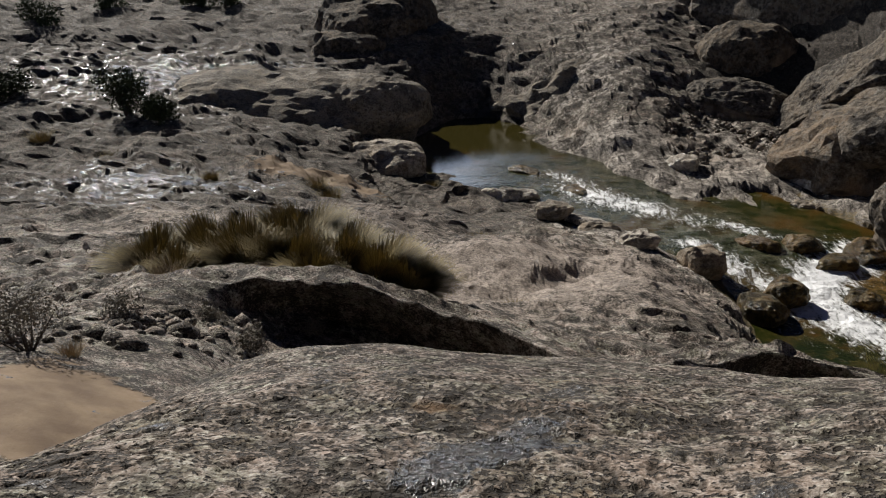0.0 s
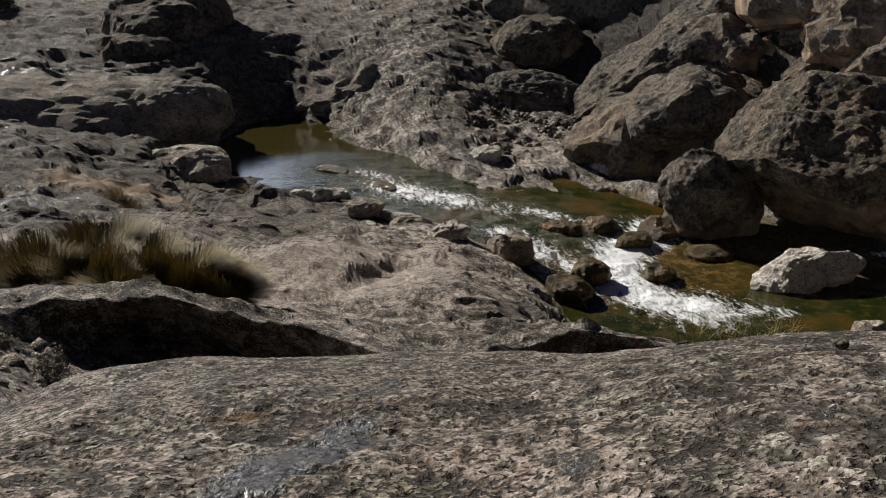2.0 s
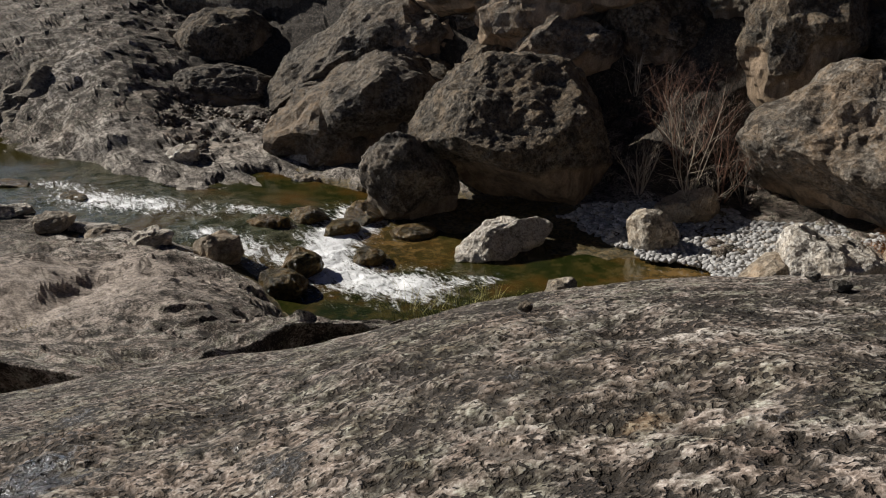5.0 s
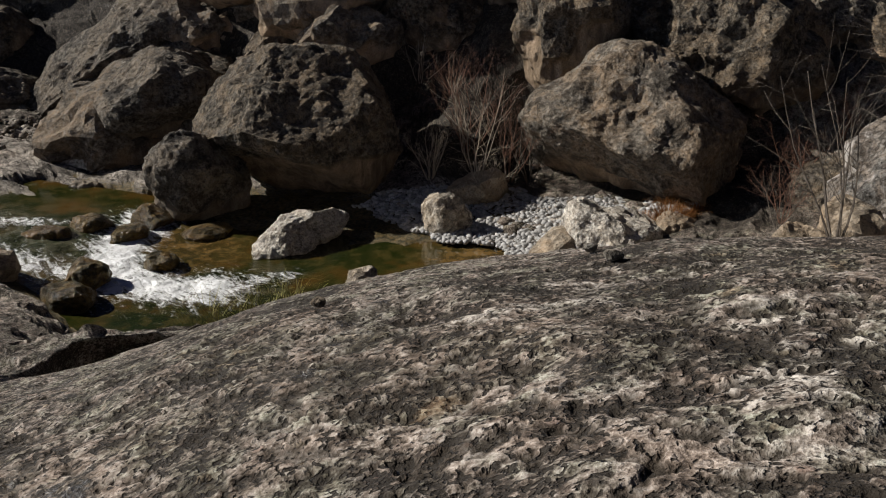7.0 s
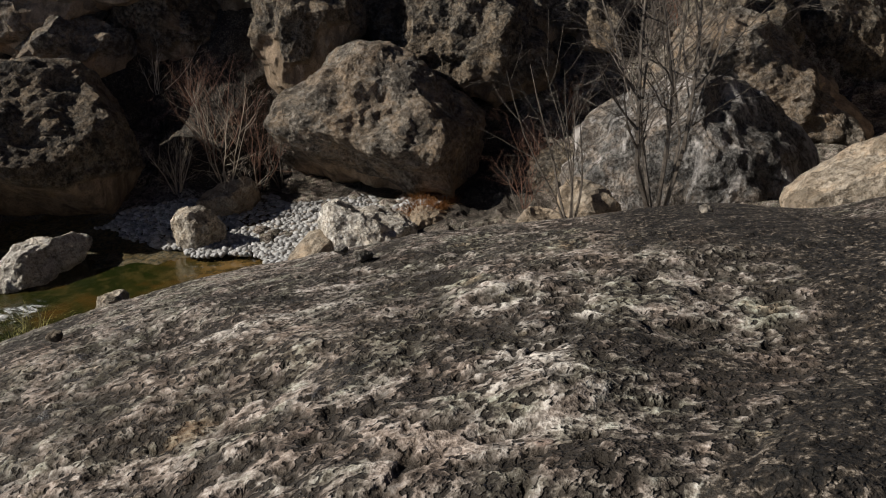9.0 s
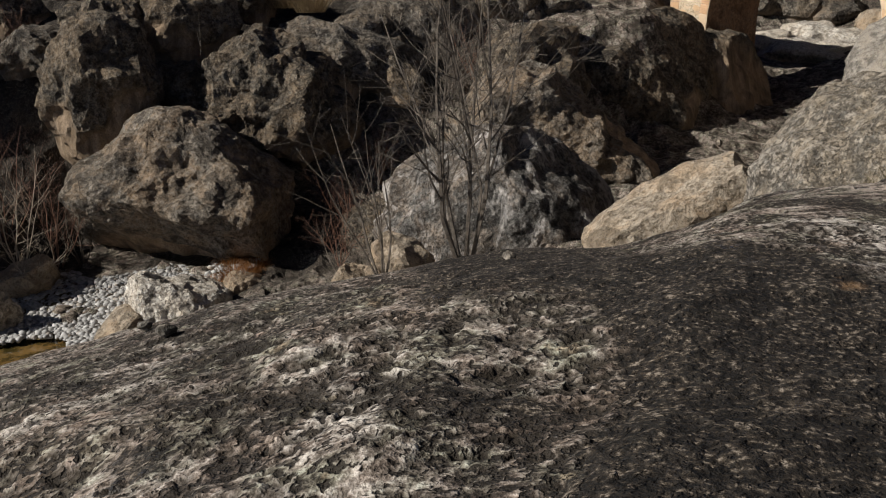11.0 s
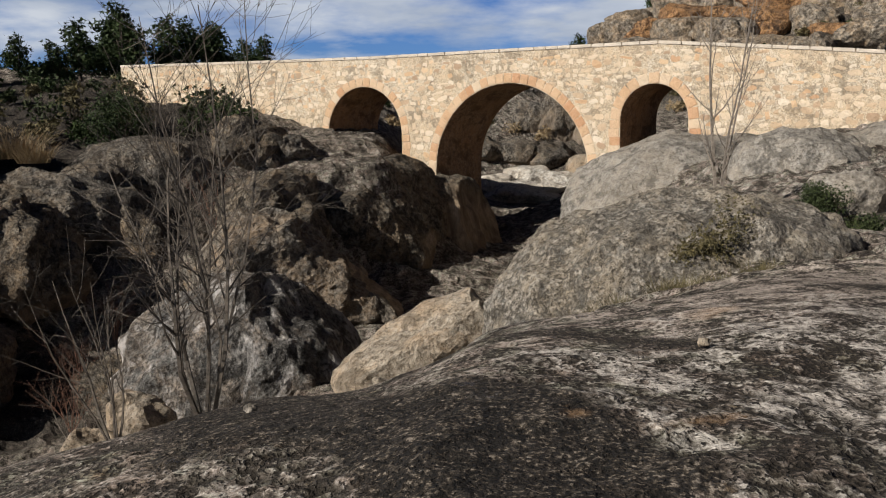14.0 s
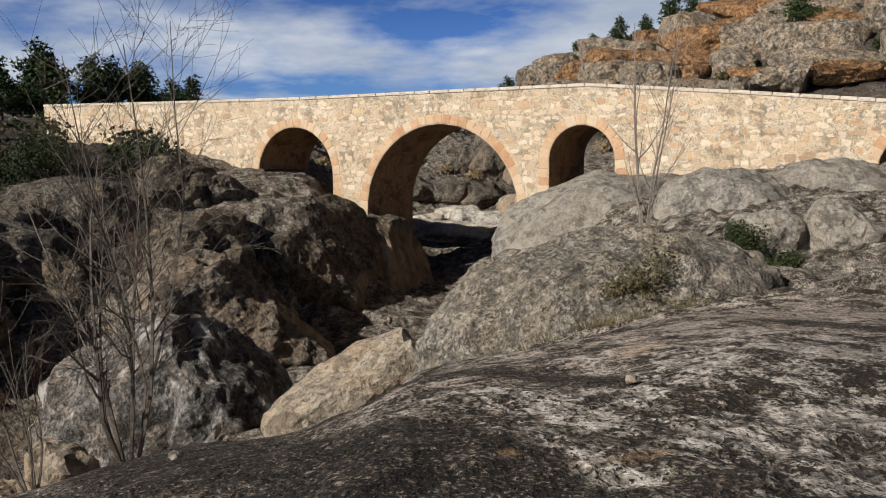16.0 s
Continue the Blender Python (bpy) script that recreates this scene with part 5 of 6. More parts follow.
def blades(n, spread, length, width, droop, rng, lift=0.75):
    """Bent grass blades from one foot: vertices and faces."""
    co, fs = [], []
    for _ in range(n):
        a, r = rng.uniform(0, 2 * math.pi), spread * math.sqrt(rng.random())
        x, y = r * math.cos(a), r * math.sin(a)
        out = rng.uniform(0, 1) ** 0.6
        b = a + rng.uniform(-1.2, 1.2)
        ln = length * rng.uniform(0.45, 1.1) * (0.55 + 0.45 * out)
        w = width * rng.uniform(0.6, 1.2)
        px, py, pz = -math.sin(b) * w / 2, math.cos(b) * w / 2, 0
        k = len(co)
        for s in (0.0, 0.4, 0.75, 1.0):
            h = ln * s * (lift + 0.25 - 0.35 * out * s) - droop * ln * out * out * s * s
            d = ln * s * out * 0.95
            t = 1 - 0.85 * s
            cx, cy = x + d * math.cos(b), y + d * math.sin(b)
            co += [(cx - px * t, cy - py * t, h), (cx + px * t, cy + py * t, h)]
        fs += [(k + 2 * i, k + 2 * i + 1, k + 2 * i + 3, k + 2 * i + 2) for i in range(3)]
    return co, fs


def tussock(name, place, size, n, material, label, category="grass", seed=0, droop=0.25, width=0.012, group="", sink=0.05, lift=0.75, foot=0.42):
    rng = random.Random(seed)
    x, y = place[:2]
    z = place[2] if len(place) > 2 else ground_at(x, y)
    co, fs = blades(n, size * foot, size, width, droop, rng, lift)
    ob = part(name, poly_mesh(name, co, fs), material)
    ob.location = (x, y, z - sink)
    return tagged(ob, label, category, group)


def foliage(lobes, n, leaf, rng, flat=0.6):
    """Small leaf clumps scattered through lobes (centre, half sizes), denser towards the outside."""
    co, fs = [], []
    vol = [a * b * c for _, (a, b, c) in lobes]
    for _ in range(n):
        (cx, cy, cz), (a, b, c) = rng.choices(lobes, vol)[0]
        while True:
            v = Vector((rng.gauss(0, 1), rng.gauss(0, 1), rng.gauss(0, 1)))
            if v.length > 1e-3:
                break
        v.normalize()
        r = rng.random() ** 0.45 * rng.uniform(0.8, 1.12)
        p = Vector((cx + v.x * a * r, cy + v.y * b * r, cz + v.z * c * r))
        for _ in range(2):
            d = Vector((rng.gauss(0, 1), rng.gauss(0, 1), rng.gauss(0, flat))).normalized()
            e = d.cross(Vector((rng.gauss(0, 1), rng.gauss(0, 1), rng.gauss(0, 1)))).normalized()
            s = leaf * rng.uniform(0.6, 1.3)
            k = len(co)
            co += [tuple(p - e * s * 0.45), tuple(p + d * s * 0.5 + e * s * 0.1), tuple(p + d * s * 1.1), tuple(p + e * s * 0.5)]
            fs.append((k, k + 1, k + 2, k + 3))
    return co, fs


def tube(pts, radii, sides, co, fs):
    """Adds a tapered tube along points."""
    k0 = len(co)
    for i, p in enumerate(pts):
        t = (pts[min(i + 1, len(pts) - 1)] - pts[max(i - 1, 0)]).normalized()
        u = t.orthogonal().normalized()
        v = t.cross(u)
        for s in range(sides):
            a = 2 * math.pi * s / sides
            co.append(tuple(p + (u * math.cos(a) + v * math.sin(a)) * radii[i]))
    for i in range(len(pts) - 1):
        for s in range(sides):
            n = (s + 1) % sides
            a = k0 + i * sides
            fs.append((a + s, a + n, a + sides + n, a + sides + s))


def branch(p, d, length, r, depth, rng, co, fs, kids, wild, up, sides=4, twig=1.0):
    n = 6 if depth > 1 else 5 if depth else 4
    pts, q = [p.copy()], d.normalized()
    for _ in range(n - 1):
        q = (q + Vector((rng.gauss(0, wild), rng.gauss(0, wild), rng.gauss(0, wild) + up * 0.12))).normalized()
        pts.append(pts[-1] + q * length / (n - 1))
    radii = [max(r * (1 - 0.8 * i / (n - 1)), 0.0018) for i in range(n)]
    tube(pts, radii, sides if depth > 0 else 3, co, fs)
    if depth == 0:
        return
    for k in range(kids[depth]):
        t = rng.uniform(0.22, 0.97)
        i = min(int(t * (n - 1)), n - 2)
        f = t * (n - 1) - i
        b = pts[i].lerp(pts[i + 1], f)
        a = (pts[i + 1] - pts[i]).normalized()
        side = a.cross(Vector((rng.gauss(0, 1), rng.gauss(0, 1), rng.gauss(0, 1)))).normalized()
        nd = (a * rng.uniform(0.5, 1.0) + side * rng.uniform(0.5, 1.0)).normalized()
        branch(b, nd, twig * length * rng.uniform(0.28, 0.58) * (1.15 - 0.5 * t), r * (1 - 0.75 * t) * 0.55, depth - 1, rng, co, fs, kids, wild * 1.15, up, sides)


def bare_shrub(name, place, height, stems, spread, radius, material, label, seed=0, kids=(0, 4, 9), wild=0.10, up=0.6, depth=2, category="shrub", lean=(0, 0), group="", twig=1.0):
    """A leafless shrub or sapling: an Empty with each main stem a part, twigs on it."""
    rng = random.Random(seed)
    x, y = place[:2]
    z = place[2] if len(place) > 2 else ground_at(x, y)
    thing = empty(name, (x, y, z - 0.08))
    for k in range(stems):
        co, fs = [], []
        a = 2 * math.pi * (k + rng.random() * 0.6) / stems
        s = spread * rng.uniform(0.25, 1.0)
        d = Vector((math.cos(a) * s + lean[0], math.sin(a) * s + lean[1], 1))
        h = height * rng.uniform(0.6, 1.0)
        branch(Vector((0.08 * math.cos(a) * stems * radius * 4, 0.08 * math.sin(a) * stems * radius * 4, 0)), d, h, radius * rng.uniform(0.6, 1.0), depth, rng, co, fs, kids, wild, up, twig=twig)
        part("stem", poly_mesh("stem", co, fs), material, thing)
    return tagged(thing, label, category, group)


def mound(name, place, size, n, material, label, seed=0, group="", tall=0.7):
    """A dense rounded grass hummock: blades arch out from its foot over a dome."""
    rng = random.Random(seed)
    x, y = place
    co, fs = [], []
    for _ in range(n):
        a, t = rng.uniform(0, 2 * math.pi), math.acos(rng.uniform(0.05, 1.0))
        ln = size * rng.uniform(0.72, 1.08) * (1 + 0.25 * math.sin(3 * a + seed))
        dx, dy = math.cos(a), math.sin(a)
        ox, oy = dx * size * 0.4 * rng.random(), dy * size * 0.4 * rng.random()
        w, k = 0.01 * rng.uniform(0.6, 1.4), len(co)
        for u in (0.0, 0.55, 1.05):
            out = 0.8 * ln * math.sin(t) * u ** 1.25
            h = tall * ln * (math.cos(t) * u + 0.42 * math.sin(t) * u * (1.5 - 1.35 * u))
            tw = w * (1 - 0.6 * u / 1.05)
            co += [(ox + dx * out - dy * tw, oy + dy * out + dx * tw, h), (ox + dx * out + dy * tw, oy + dy * out - dx * tw, h + 0.3 * tw)]
        fs += [(k + 2 * i, k + 2 * i + 1, k + 2 * i + 3, k + 2 * i + 2) for i in range(2)]
    ob = part(name, poly_mesh(name, co, fs), material)
    ob.location = (x, y, ground_at(x, y) - 0.1)
    return tagged(ob, label, "grass", group)


# grass on the middle slab
for k, (x, y, s, n) in enumerate([(-3.1, 21.8, 1.35, 4200), (-4.3, 17.6, 1.15, 3600), (-3.5, 16.8, 1.2, 3800), (-5.4, 17.2, 1.0, 2800), (-2.6, 16.6, 1.15, 3600), (-1.7, 16.8, 1.15, 3600), (-1.0, 16.3, 1.05, 3400), (-0.4, 16.2, 0.9, 2800), (-3.0, 18.6, 1.2, 3200), (-4.6, 15.9, 0.7, 1800), (-2.1, 15.6, 0.7, 1800)]):
    mound("grass_tussock", (x, y), s, int(2.2 * n), ESPARTO, "dense brown-green esparto tussock on bare rock", k, "esparto tussocks")
for k, (x, y, s) in enumerate([(-3.6, 32.5, 0.8), (-4.3, 34.4, 0.8), (0.8, 28.7, 0.55), (1.8, 30.6, 0.5), (-0.5, 24.7, 0.6), (3.4, 27.5, 0.6), (1.9, 18.6, 0.4), (0.1, 40.6, 0.6), (-0.2, 25.4, 0.5), (2.4, 30.2, 0.45), (3.0, 28.2, 0.5), (-12.5, 36, 0.8), (-9, 38, 0.7), (-17, 40, 0.9), (-8.0, 33, 0.6), (-6.4, 30, 0.6)]):
    tussock("grass_tuft", (x, y), s, 420, ESPARTO, "small brown grass tuft in a rock crack", seed=30 + k, width=0.016, group="grass tufts", sink=0.15)
for k, (x, y, s) in enumerate([(-4.2, 13.9, 0.6), (-2.8, 14.8, 0.45), (-4.6, 14.6, 0.6), (-3.9, 9.1, 0.25), (-5.2, 16.0, 0.7), (-1.5, 11.6, 0.35)]):
    tussock("dry_grass", (x, y), s, 320, DRYGRASS, "straw-coloured dry grass beside the ledge", seed=60 + k, width=0.007, group="dry grass", droop=0.1)


def leafy_bush(name, place, size, n, leaf, material, label, seed=0, category="bush", stem=BARK_DARK, group="", tall=1.0):
    """A bush of several lobes of small leaf clumps on short stems."""
    rng = random.Random(seed)
    x, y = place[:2]
    z = place[2] if len(place) > 2 else ground_at(x, y)
    thing = empty(name, (x, y, z))
    lobes = []
    for _ in range(6):
        a = rng.uniform(0, 2 * math.pi)
        r = size * rng.uniform(0.1, 0.5)
        lobes.append(((r * math.cos(a), r * math.sin(a), size * tall * rng.uniform(0.16, 0.6)), tuple(size * rng.uniform(0.25, 0.45) * q for q in (1, 1, tall))))
    co, fs = foliage(lobes, n, leaf, rng)
    part("crown", poly_mesh("crown", co, fs), material, thing)
    co, fs = [], []
    for c, _ in lobes:
        branch(Vector((0, 0, -0.1)), Vector(c), Vector(c).length, size * 0.03, 1, rng, co, fs, (0, 4), 0.1, 0.2)
    part("stem", poly_mesh("stem", co, fs), stem, thing)
    return tagged(thing, label, category, group)


for k, (x, y, s) in enumerate([(-14.5, 44.2, 2.4), (-21.3, 47, 1.9), (-25.5, 62.6, 2.2), (-15.5, 73, 2.0), (-23.6, 71, 2.2), (-12.5, 43, 1.5), (-18, 73, 1.6)]):
    leafy_bush("juniper_bush", (x, y), s, 1300, 0.16, JUNIPER, "dark green juniper bush on the rocky slope", 80 + k, group="juniper bushes")
for k, (x, y, s) in enumerate([(-4.3, 9.0, 0.8), (-4.8, 9.7, 0.75), (-4.0, 11.3, 0.5), (-2.5, 11.8, 0.45), (-5.4, 11.6, 0.6), (-1.85, 13.9, 0.5), (-3.2, 12.4, 0.4)]):
    leafy_bush("grey_shrub", (x, y), s, 700, 0.035, GREYSHRUB, "low grey twiggy shrub beside wet sand", 90 + k, group="grey shrubs", category="shrub")

# the saplings and bare shrubs
bare_shrub("sapling", (8.65, 2.2), 4.2, 8, 0.46, 0.028, BARK_GREY, "leafless grey sapling with many thin stems on the slab rim", 3, (0, 7, 16), 0.12, 0.7, category="tree", twig=0.75)
bare_shrub("sapling", (8.2, 2.9), 1.7, 6, 0.5, 0.016, BARK_GREY, "low leafless shoots beside the sapling", 4, (0, 3, 6), 0.08, 0.6)
bare_shrub("sapling", (26.4, -7.2), 7.6, 3, 0.2, 0.07, BARK_DUN, "tall slim leafless sapling in front of the bridge", 5, (0, 4, 15), 0.05, 1.2, category="tree", twig=0.55)
for k, (x, y, h, st, mt) in enumerate([(27.9, 25.7, 5.6, 6, BARK_PALE), (26.4, 27.0, 2.6, 8, BARK_PALE), (27.3, 24.6, 2.2, 8, BARK_PALE), (29.3, 25.2, 4.6, 7, BARK_RED), (29.8, 24.4, 5.0, 5, BARK_GREY), (28.6, 26.9, 5.2, 7, BARK_RED)]):
    bare_shrub("bare_shrub", (x, y), h, st, 0.5, 0.035, mt, "leafless willow shrub between the huge boulders", 20 + k, (0, 5, 10), 0.12, 0.5, group="bare willow shrubs")
for k, (x, y, h, st, mt) in enumerate([(37.2, 23.4, 5.0, 4, BARK_GREY), (38.6, 22.8, 2.6, 6, BARK_RED), (30.4, 13.4, 2.6, 7, BARK_RED), (33.8, 14.6, 3.0, 6, BARK_RED), (26.4, 6.4, 1.6, 7, BARK_GREY), (27.8, 12.0, 2.6, 5, BARK_GREY), (37.5, 14.5, 2.6, 7, BARK_RED), (35, 11.5, 2.4, 6, BARK_RED), (42, 25, 3.0, 5, BARK_RED)]):
    bare_shrub("bare_shrub", (x, y), h, st, 0.55, 0.03, mt, "leafless reddish shrub on the rocky hillside", 40 + k, (0, 5, 9), 0.12, 0.5, group="bare hillside shrubs")
for k, (x, y, s) in enumerate([(45.0, 22.0, 2.6), (44.4, 20.6, 1.8), (46.5, 24.4, 1.8)]):
    tussock("broom", (x, y, ground_at(x, y) + 1.2), s, 420, DRYGRASS, "dry broom bush leaning on the hillside", "shrub", 70 + k, 0.1, 0.03, "dry broom bushes", 0.3)
for k, (x, y, s) in enumerate([(29.5, 17.3, 1.2), (30.3, 16.9, 0.9), (28.7, 18.0, 0.9), (30.9, 18.2, 1.0)]):
    tussock("rusty_grass", (x, y), s, 520, RUSTY, "rust-brown dead grass under the overhang", seed=75 + k, width=0.02, group="rusty grass", droop=0.35)
for k, (x, y, s) in enumerate([(13.0, 0.8, 0.45), (14.2, 1.2, 0.5), (15.4, 0.3, 0.6), (17.6, 2.8, 0.7), (13.6, 1.9, 0.4), (16.6, 1.6, 0.6), (12.5, -0.4, 0.35)]):
    tussock("dry_grass", (x, y), s, 360, GREYSHRUB if k % 2 else DRYGRASS, "dry weeds behind the slab rim", seed=100 + k, width=0.007, group="dry weeds", droop=0.05)
for k, (x, y, s) in enumerate([(12.4, -1.75, 0.4), (12.7, -2.3, 0.45), (12.8, -2.9, 0.5), (13.4, -3.4, 0.5), (12.2, -1.3, 0.4), (13.0, -4.2, 0.45), (13.9, -3.9, 0.55), (12.5, -2.0, 0.4), (13.2, -3.2, 0.45), (13.6, -4.6, 0.4)]):
    tussock("grass_tuft", (x, y), s, 300, OLIVE, "thin olive grass at the foot of the dome", seed=110 + k, width=0.011, group="olive grass", droop=0.1)
for k, (x, y, z, s) in enumerate([(18.7, -5.4, 8.9, 1.5), (17.6, -4.6, 8.9, 1.0), (19.6, -6.4, 9.0, 1.1), (23.7, -9.3, 9.0, 1.3), (24.2, -9.0, 9.3, 0.9), (20.7, -8.9, 8.9, 0.9)]):
    leafy_bush("olive_bush", (x, y, z), s, 1500, 0.06, OLIVE if k < 3 else JUNIPER, "olive-brown thorny bush against the rock dome", 120 + k, group="bushes on the domes")
leafy_bush("juniper_bush", (51.9, 19.1), 3.2, 2600, 0.14, PINE, "bright green juniper beside the bridge end", 131, tall=1.2)
for k, (x, y) in enumerate([(13.4, 23.9), (13.9, 23.5), (14.5, 23.1), (15.2, 22.9), (16.0, 22.6)]):
    tagged(tussock("reeds", (x, y, -0.1), 1.6, 34, REED, "thin yellowish reeds at the pool edge", "reed", 140 + k, 0.25, 0.02, "reeds at the pool", 0.0), kind="stuff")
for k in range(24):
    rng = random.Random(1500 + k)
    az, r = rng.uniform(36, 78), rng.uniform(41, 50)
    x, y = r * math.sin(radians(az)), r * math.cos(radians(az))
    bare_shrub("bare_shrub", (x, y), rng.uniform(1.8, 3.6), 6, 0.55, 0.03, (BARK_RED, BARK_GREY, BARK_RED, BARK_PALE)[k % 4], "leafless scrub on the steep bank", 1540 + k, (0, 4, 7), 0.13, 0.45, group="scrub on the steep bank")


def pine(name, place, height, seed, label):
    rng = random.Random(seed)
    thing = empty(name, place)
    lobes = []
    for k in range(9):
        t = k / 8
        a = rng.uniform(0, 6.28)
        r = height * 0.2 * (1 - 0.7 * t)
        lobes.append(((r * math.cos(a), r * math.sin(a), height * (0.24 + 0.64 * t)), (height * (0.34 - 0.19 * t), height * (0.34 - 0.19 * t), height * 0.15)))
    co, fs = foliage(lobes, 1300, 0.06 * height, rng, 0.4)
    part("crown", poly_mesh("crown", co, fs), PINE, thing)
    co, fs = [], []
    branch(Vector((0, 0, -0.5)), Vector((0, 0, 1)), height * 0.95, height * 0.03, 1, rng, co, fs, (0, 10), 0.03, 0.3)
    part("trunk", poly_mesh("trunk", co, fs), BARK_DARK, thing)
    return tagged(thing, label, "tree", "pines on the skyline")


PINES = [pine("pine_tree", (0, 0, -60), h, 400 + k, "dark green pine on the skyline") for k, h in enumerate((6.0, 5.0, 4.2))]
spots = [(94, 35, 7.6), (88.6, 36.5, 6), (91, 33, 6.5), (97, 36, 6), (101, 30, 6.4), (101.6, 27.6, 6), (99, 31.5, 6.5), (105, 28, 6), (117.7, 25, 6), (114, 27, 5), (129, 18.3, 2.4), (86, 38, 4), (84, 40, 4.4), (80, 42, 4.0), (76, 45, 4.2), (72, 47, 4.2), (68, 44, 3.0), (64, 40, 2.6), (129.5, -15.3, 4.0), (128.1, -24.8, 3.4), (127.7, -26.9, 3.6), (126.8, -30.5, 4.6), (126.1, -33.6, 3.8), (125.1, -37.0, 5.2), (124.4, -39.4, 4.6), (123.5, -42.2, 3.4), (96, -42, 4.6), (98, -39.6, 2.4), (129.9, -12, 2.4), (131, -7, 2.0), (132, -3.5, 2.0), (133, 0.5, 1.8), (121.9, -46.5, 3.6)]
for k, (x, y, h) in enumerate(spots):
    src = PINES[k % 3]
    ob = copy_thing(src, pose(x, y, ground_at(x, y) + (1.2 if y < -10 else -0.2), 0, 0, 77 * k))
    s = h / (6.0, 5.0, 4.2)[k % 3]
    ob.scale = (s * 1.05, s * 1.05, s)
for p in PINES:
    for o in (*p.children_recursive, p):
        bpy.data.objects.remove(o)


# ---- far cliffs above the bridge ----
CLIFF_M = rock_material("far_cliff", (0.4, 0.34, 0.265), (0.3, 0.25, 0.19), (0.13, 0.105, 0.08), (0.4, 0.27, 0.15), 3.0, 0.2, 0.92, 0.8, pore=0.3)
CLIFF_RED = rock_material("far_red_cliff", (0.42, 0.24, 0.11), (0.3, 0.16, 0.075), (0.12, 0.07, 0.04), (0.42, 0.22, 0.09), 3.0, 0.1, 0.92, 0.8, pore=0.3)


def cliffs():
    """Bedded ledges, one above the other, up the far hill."""
    rng = random.Random(11)
    for row, (r, h) in enumerate(((136, 1.6), (131, 2.0), (125, 2.2), (119, 2.2), (112, 2.2), (105, 2.0), (98, 1.7), (91, 1.5), (85, 1.2))):
        az = 96.2 + (row % 3) * 0.7 + 0.5 * row
        while az < 123:
            w = rng.choice((1.1, 1.6, 2.4, 3.6, 4.8)) * rng.uniform(0.9, 1.2)
            rr = r + rng.uniform(-1.5, 1.5)
            mid = az + math.degrees(w / rr)
            x, y = rr * math.sin(radians(mid)), rr * math.cos(radians(mid))
            red = rng.random() < (0.5 if row in (1, 2) and mid < 106 else 0.22)
            boulder("cliff_block", (x, y, ground_at(x, y) + 0.15 * h + rng.uniform(-0.5, 0.4)), (w * 1.06, 3.2, 1.25 * h * rng.uniform(0.7, 1.2) * (0.7 if red else 1)), -mid + rng.uniform(-14, 14), rng.randrange(999), 6.0, 0.08, 4, CLIFF_RED if red else CLIFF_M, "orange cliff ledge on the far hill" if red else "grey layered cliff block on the far hill", "cliff", group="cliff blocks on the hill", lean=rng.uniform(-6, 5), ledge=0.09, cuts=7)
            az += math.degrees(2 * w / rr) * rng.uniform(0.85, 1.05)
    for k in range(46):
        az, r = rng.uniform(97, 122), rng.uniform(82, 138)
        x, y = r * math.sin(radians(az)), r * math.cos(radians(az))
        leafy_bush("hill_bush", (x, y, ground_at(x, y) + 0.3), rng.uniform(0.8, 1.8), 160, 0.28, JUNIPER if k % 3 else OLIVE, "dark scrub bush on the far hill", 500 + k, group="scrub on the hill")


cliffs()

# beyond the arches: the white bed, dark rocks and the scrubby slope
for k, (x, y, z, a, b, h, mt) in enumerate([(73.5, -4.6, 5.5, 4.2, 3.2, 0.9, ROCK_WHITE), (74.4, -2.0, 5.9, 2.4, 1.8, 1.0, ROCK_WHITE), (72.0, -6.6, 5.5, 2.2, 1.6, 0.9, ROCK_WHITE), (76.5, -5.2, 6.1, 2.6, 1.9, 1.1, ROCK_WHITE), (75.0, -8.0, 6.0, 2.4, 1.8, 1.0, ROCK_WHITE),
                                            (81, -4.2, 7.8, 2.6, 1.8, 1.4, ROCK_GREY), (81, -7.4, 7.8, 2.8, 1.8, 1.3, ROCK_GREY), (77, -9.8, 7.0, 1.5, 1.4, 1.1, ROCK_OCHRE), (74.5, -10.4, 6.6, 1.5, 1.4, 1.2, ROCK_OCHRE),
                                            (86, -9.0, 10.6, 2.3, 1.8, 3.0, ROCK_GREY), (85, -11.8, 10.4, 1.8, 1.8, 2.8, ROCK_GREY), (87, -6.2, 10.4, 1.8, 1.8, 2.0, ROCK_GREY), (81, -1.0, 8.2, 2.8, 1.8, 1.6, ROCK_GREY)]):
    boulder("river_boulder", (x, y, z), (a, b, h), 50 * k, 700 + k, 2.5, 0.22, 4, mt, "white river boulder beyond the bridge" if mt is ROCK_WHITE else "dark boulder beyond the bridge", group="boulders beyond the bridge")
for k in range(40):
    rng = random.Random(800 + k)
    az, r = rng.uniform(82, 105), rng.uniform(74, 98)
    x, y = r * math.sin(radians(az)), r * math.cos(radians(az))
    leafy_bush("hill_bush", (x, y, ground_at(x, y)), rng.uniform(0.8, 1.6), 170, 0.2, (OLIVE, DRYGRASS, JUNIPER)[k % 3], "brown scrub on the slope beyond the arches", 850 + k, group="scrub beyond the bridge")
for k in range(130):
    rng = random.Random(900 + k)
    az, r = rng.uniform(48, 76), rng.uniform(54, 108)
    x, y = r * math.sin(radians(az)), r * math.cos(radians(az))
    leafy_bush("hill_bush", (x, y, ground_at(x, y)), rng.uniform(1.0, 2.6), 130, 0.3, (JUNIPER, PINE, OLIVE)[k % 3], "dark scrub on the hill behind the boulders", 950 + k, group="scrub on the near hill")

# ---- cobbles of the gravel bar ----
COBBLE_M, nt, bs = mat("grey_cobble")
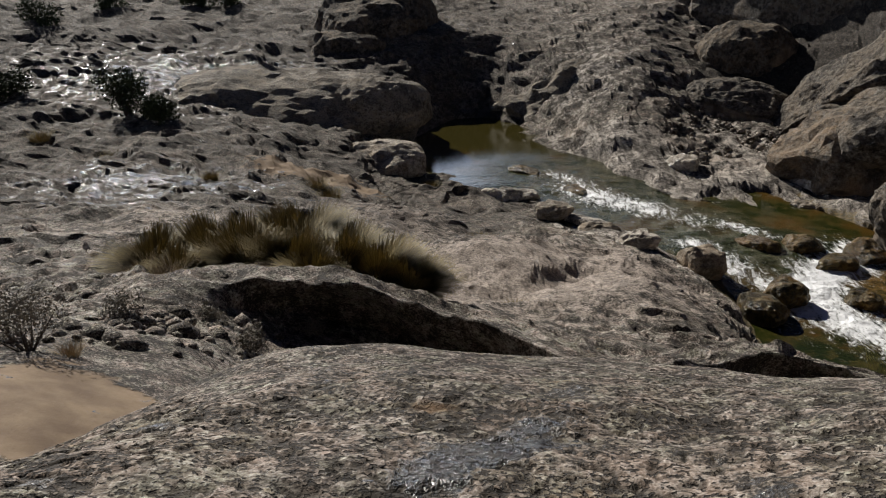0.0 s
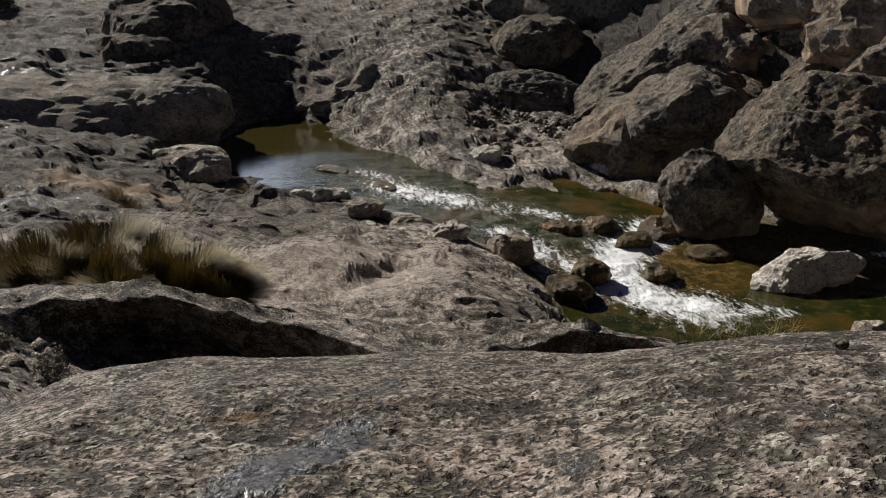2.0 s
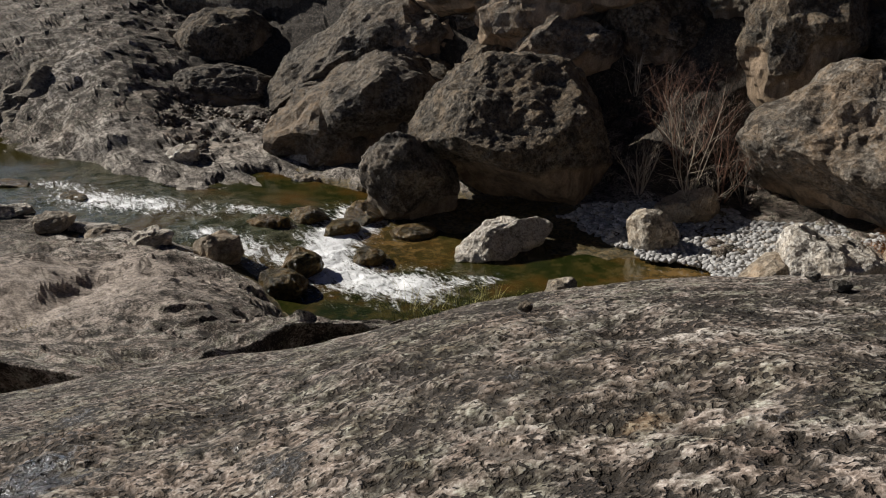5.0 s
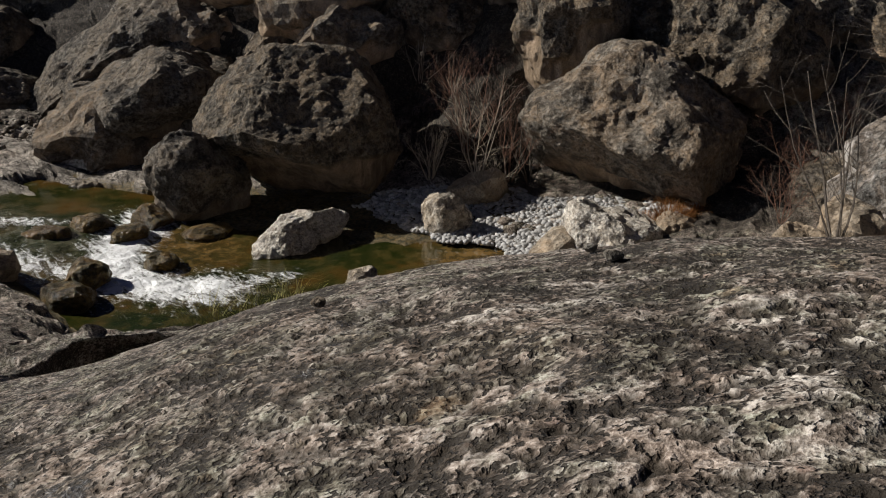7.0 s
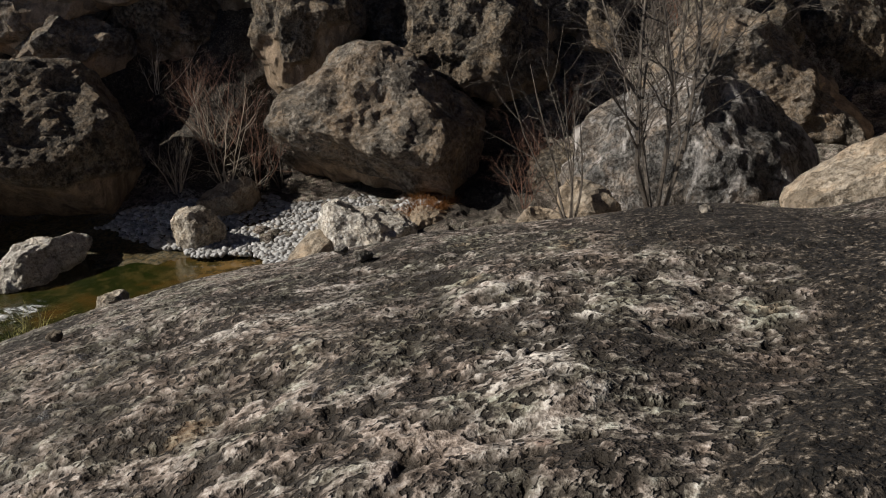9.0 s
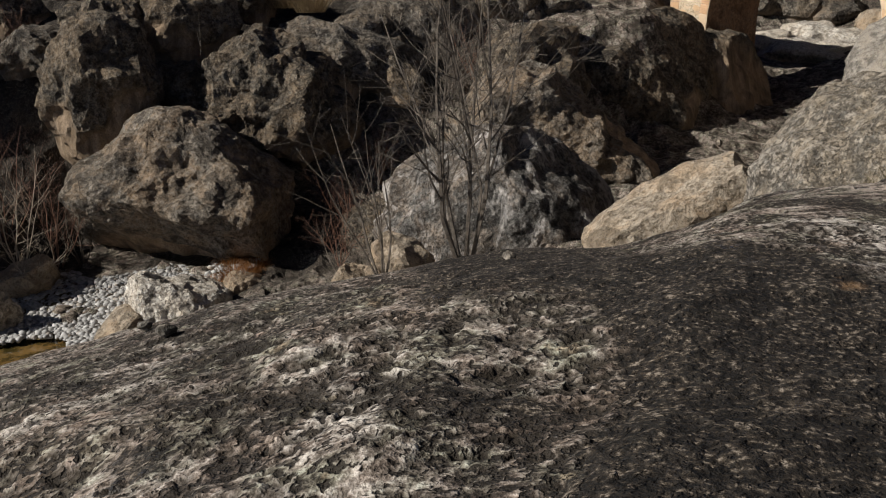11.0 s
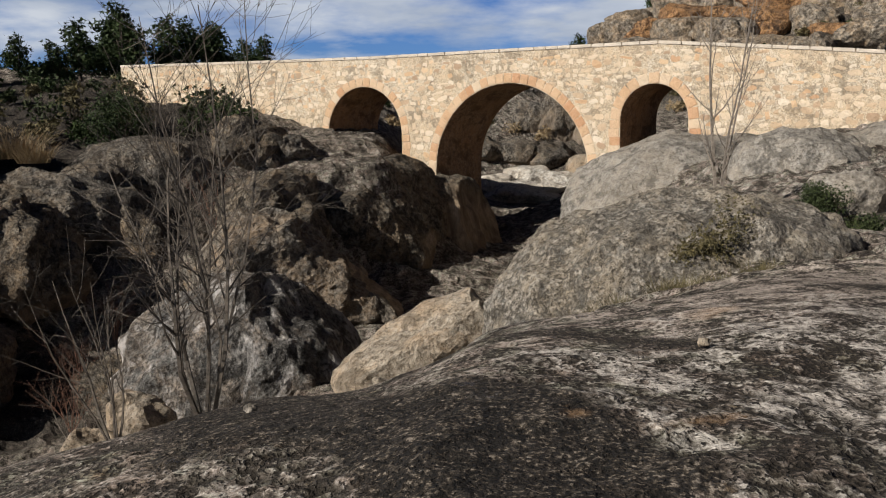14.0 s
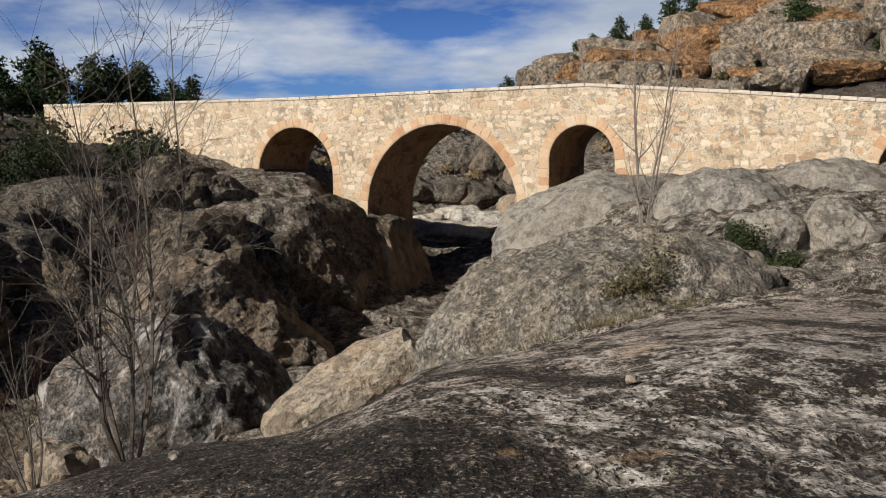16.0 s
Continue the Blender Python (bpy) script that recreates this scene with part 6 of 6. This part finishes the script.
f = math_node(nt, "FRACT", math_node(nt, "ADD", nt.nodes.new("ShaderNodeObjectInfo").outputs["Random"], nt.nodes.new("ShaderNodeNewGeometry").outputs["Random Per Island"]))
c = ramp(nt, f, [(0.0, (0.2, 0.19, 0.175)), (0.4, (0.36, 0.35, 0.335)), (0.85, (0.55, 0.54, 0.52)), (1.0, (0.3, 0.235, 0.165))])
n = noise_out(nt, nt.nodes.new("ShaderNodeNewGeometry").outputs["Position"], 18, 5, 0.7)
nt.links.new(mixc(nt, 0.35, c, ramp(nt, n, [(0.35, 0.12), (0.65, 0.5)])), bs.inputs["Base Color"])
bs.inputs["Roughness"].default_value = 0.8
BAR = ((23.2, 28.6), (22.2, 26.2), (23.0, 24.0), (24.2, 22.2), (23.2, 20.0), (27.0, 18.4), (30.6, 16.6), (32.2, 17.6), (30.6, 20.0), (28.6, 23.6), (25.6, 27.6))


def inside(x, y, poly):
    hit = False
    for (ax, ay), (bx, by) in zip(poly, poly[1:] + poly[:1]):
        if (ay > y) != (by > y) and x < (bx - ax) * (y - ay) / (by - ay) + ax:
            hit = not hit
    return hit


def cobble_mesh(seed):
    v, f = ico(1)
    q = v * np.array((1.0, 0.8, 0.62)) * (1 + 0.26 * fbm(v + 7.0 * seed, 0.9, 2))[:, None]
    return q, f


def cobbles():
    rng = random.Random(21)
    shapes = [cobble_mesh(k) for k in range(6)]
    bar = empty("gravel_bar", (27, 23, 0.4))
    tagged(bar, "bar of pale grey rounded river cobbles beside the pool", "gravel")
    meshes = [mesh_from("cobble", *s) for s in shapes]
    cos, fss, total, singles = [], [], 0, 0
    for _ in range(15000):
        x, y = rng.uniform(23, 33), rng.uniform(17, 29.2)
        if not inside(x + 0.5 * math.sin(2.1 * y + x), y + 0.5 * math.sin(1.7 * x), BAR):
            continue
        s = rng.choice((0.06, 0.08, 0.1, 0.14)) * rng.uniform(0.8, 1.25)
        z = max(ground_at(x, y), 0.1) + 0.05 + s * 0.3
        m = pose(x, y, z, rng.uniform(-25, 25), rng.uniform(-25, 25), rng.uniform(0, 360)) @ Matrix.Scale(s, 4)
        k = rng.randrange(6)
        if singles < 300 and x < 27 and y < 24 and rng.random() < 0.35:
            ob = part("cobble", meshes[k], COBBLE_M, bar)
            ob.matrix_parent_inverse = Matrix.Translation((-27, -23, -0.4))
            ob.matrix_basis = m
            singles += 1
        else:
            q, f = shapes[k]
            a = np.array(m)
            cos.append(q @ a[:3, :3].T + a[:3, 3]); fss.append(f + total)
            total += len(q)
    ob = part("cobble_bed", mesh_from("cobble_bed", np.concatenate(cos), np.concatenate(fss)), COBBLE_M, bar)
    ob.matrix_parent_inverse = Matrix.Translation((-27, -23, -0.4))
    tagged(ob, kind="stuff")
    # scree on the far slope and rubble by the near ledge
    for name, lab, n, (cx, cy, rx, ry), sizes in (("scree", "loose stones scattered on the far slope", 420, (16.8, 47.5, 4.5, 6.0), (0.07, 0.1, 0.16, 0.26)), ("rubble", "rubble of knobbly stones in front of the ledge", 420, (-4.2, 12.5, 2.6, 3.0), (0.05, 0.08, 0.12, 0.2)), ("rubble", "dark rubble on the slope beside the tussocks", 420, (-9.0, 16.5, 3.6, 3.6), (0.08, 0.14, 0.22, 0.3)), ("stones", "stones along the shady foot of the boulders", 200, (31, 21.5, 6.0, 4.5), (0.15, 0.25, 0.4, 0.55))):
        cos, fss, total = [], [], 0
        for _ in range(n):
            a, r = rng.uniform(0, 6.283), math.sqrt(rng.random())
            x, y = cx + rx * r * math.cos(a), cy + ry * r * math.sin(a)
            s = rng.choice(sizes) * rng.uniform(0.8, 1.2)
            m = np.array(pose(x, y, ground_at(x, y) - 0.15 * s, rng.uniform(-30, 30), rng.uniform(-30, 30), rng.uniform(0, 360)) @ Matrix.Scale(s, 4))
            q, f = shapes[rng.randrange(6)]
            cos.append(q @ m[:3, :3].T + m[:3, 3]); fss.append(f + total)
            total += len(q)
        heap = mesh_from(name, np.concatenate(cos), np.concatenate(fss))
        set_attr(heap, "clast", np.repeat(np.random.RandomState(n).uniform(0.3, 0.75, n), len(shapes[0][0])))
        tagged(part(name, heap, ROCK_GROUND), lab, "stones", kind="stuff")


cobbles()

# loose stones on the near slab
for k, (x, y, s, mt, lab) in enumerate([(6.35, -0.55, 0.045, ROCK_PALE, "small white stone on the dark crust"), (5.9, 1.1, 0.05, ROCK_DOME, "small grey stone on the slab"), (7.9, 0.5, 0.06, ROCK_DOME, "grey pebble on the slab"), (4.3, 2.6, 0.05, ROCK_DOME, "grey pebble on the slab"), (5.2, 3.4, 0.05, ROCK_DOME, "brown pebble on the slab"), (3.0, 3.6, 0.045, ROCK_OCHRE, "reddish pebble on the slab"), (5.6, -1.6, 0.042, ROCK_OCHRE, "yellowish stone on the slab")]):
    boulder("pebble", (x, y, ground_at(x, y) + 0.02), (s, s * 0.8, s * 0.6), 40 * k, 990 + k, 2.4, 0.2, 3, mt, lab, "stone", group="pebbles on the slab")
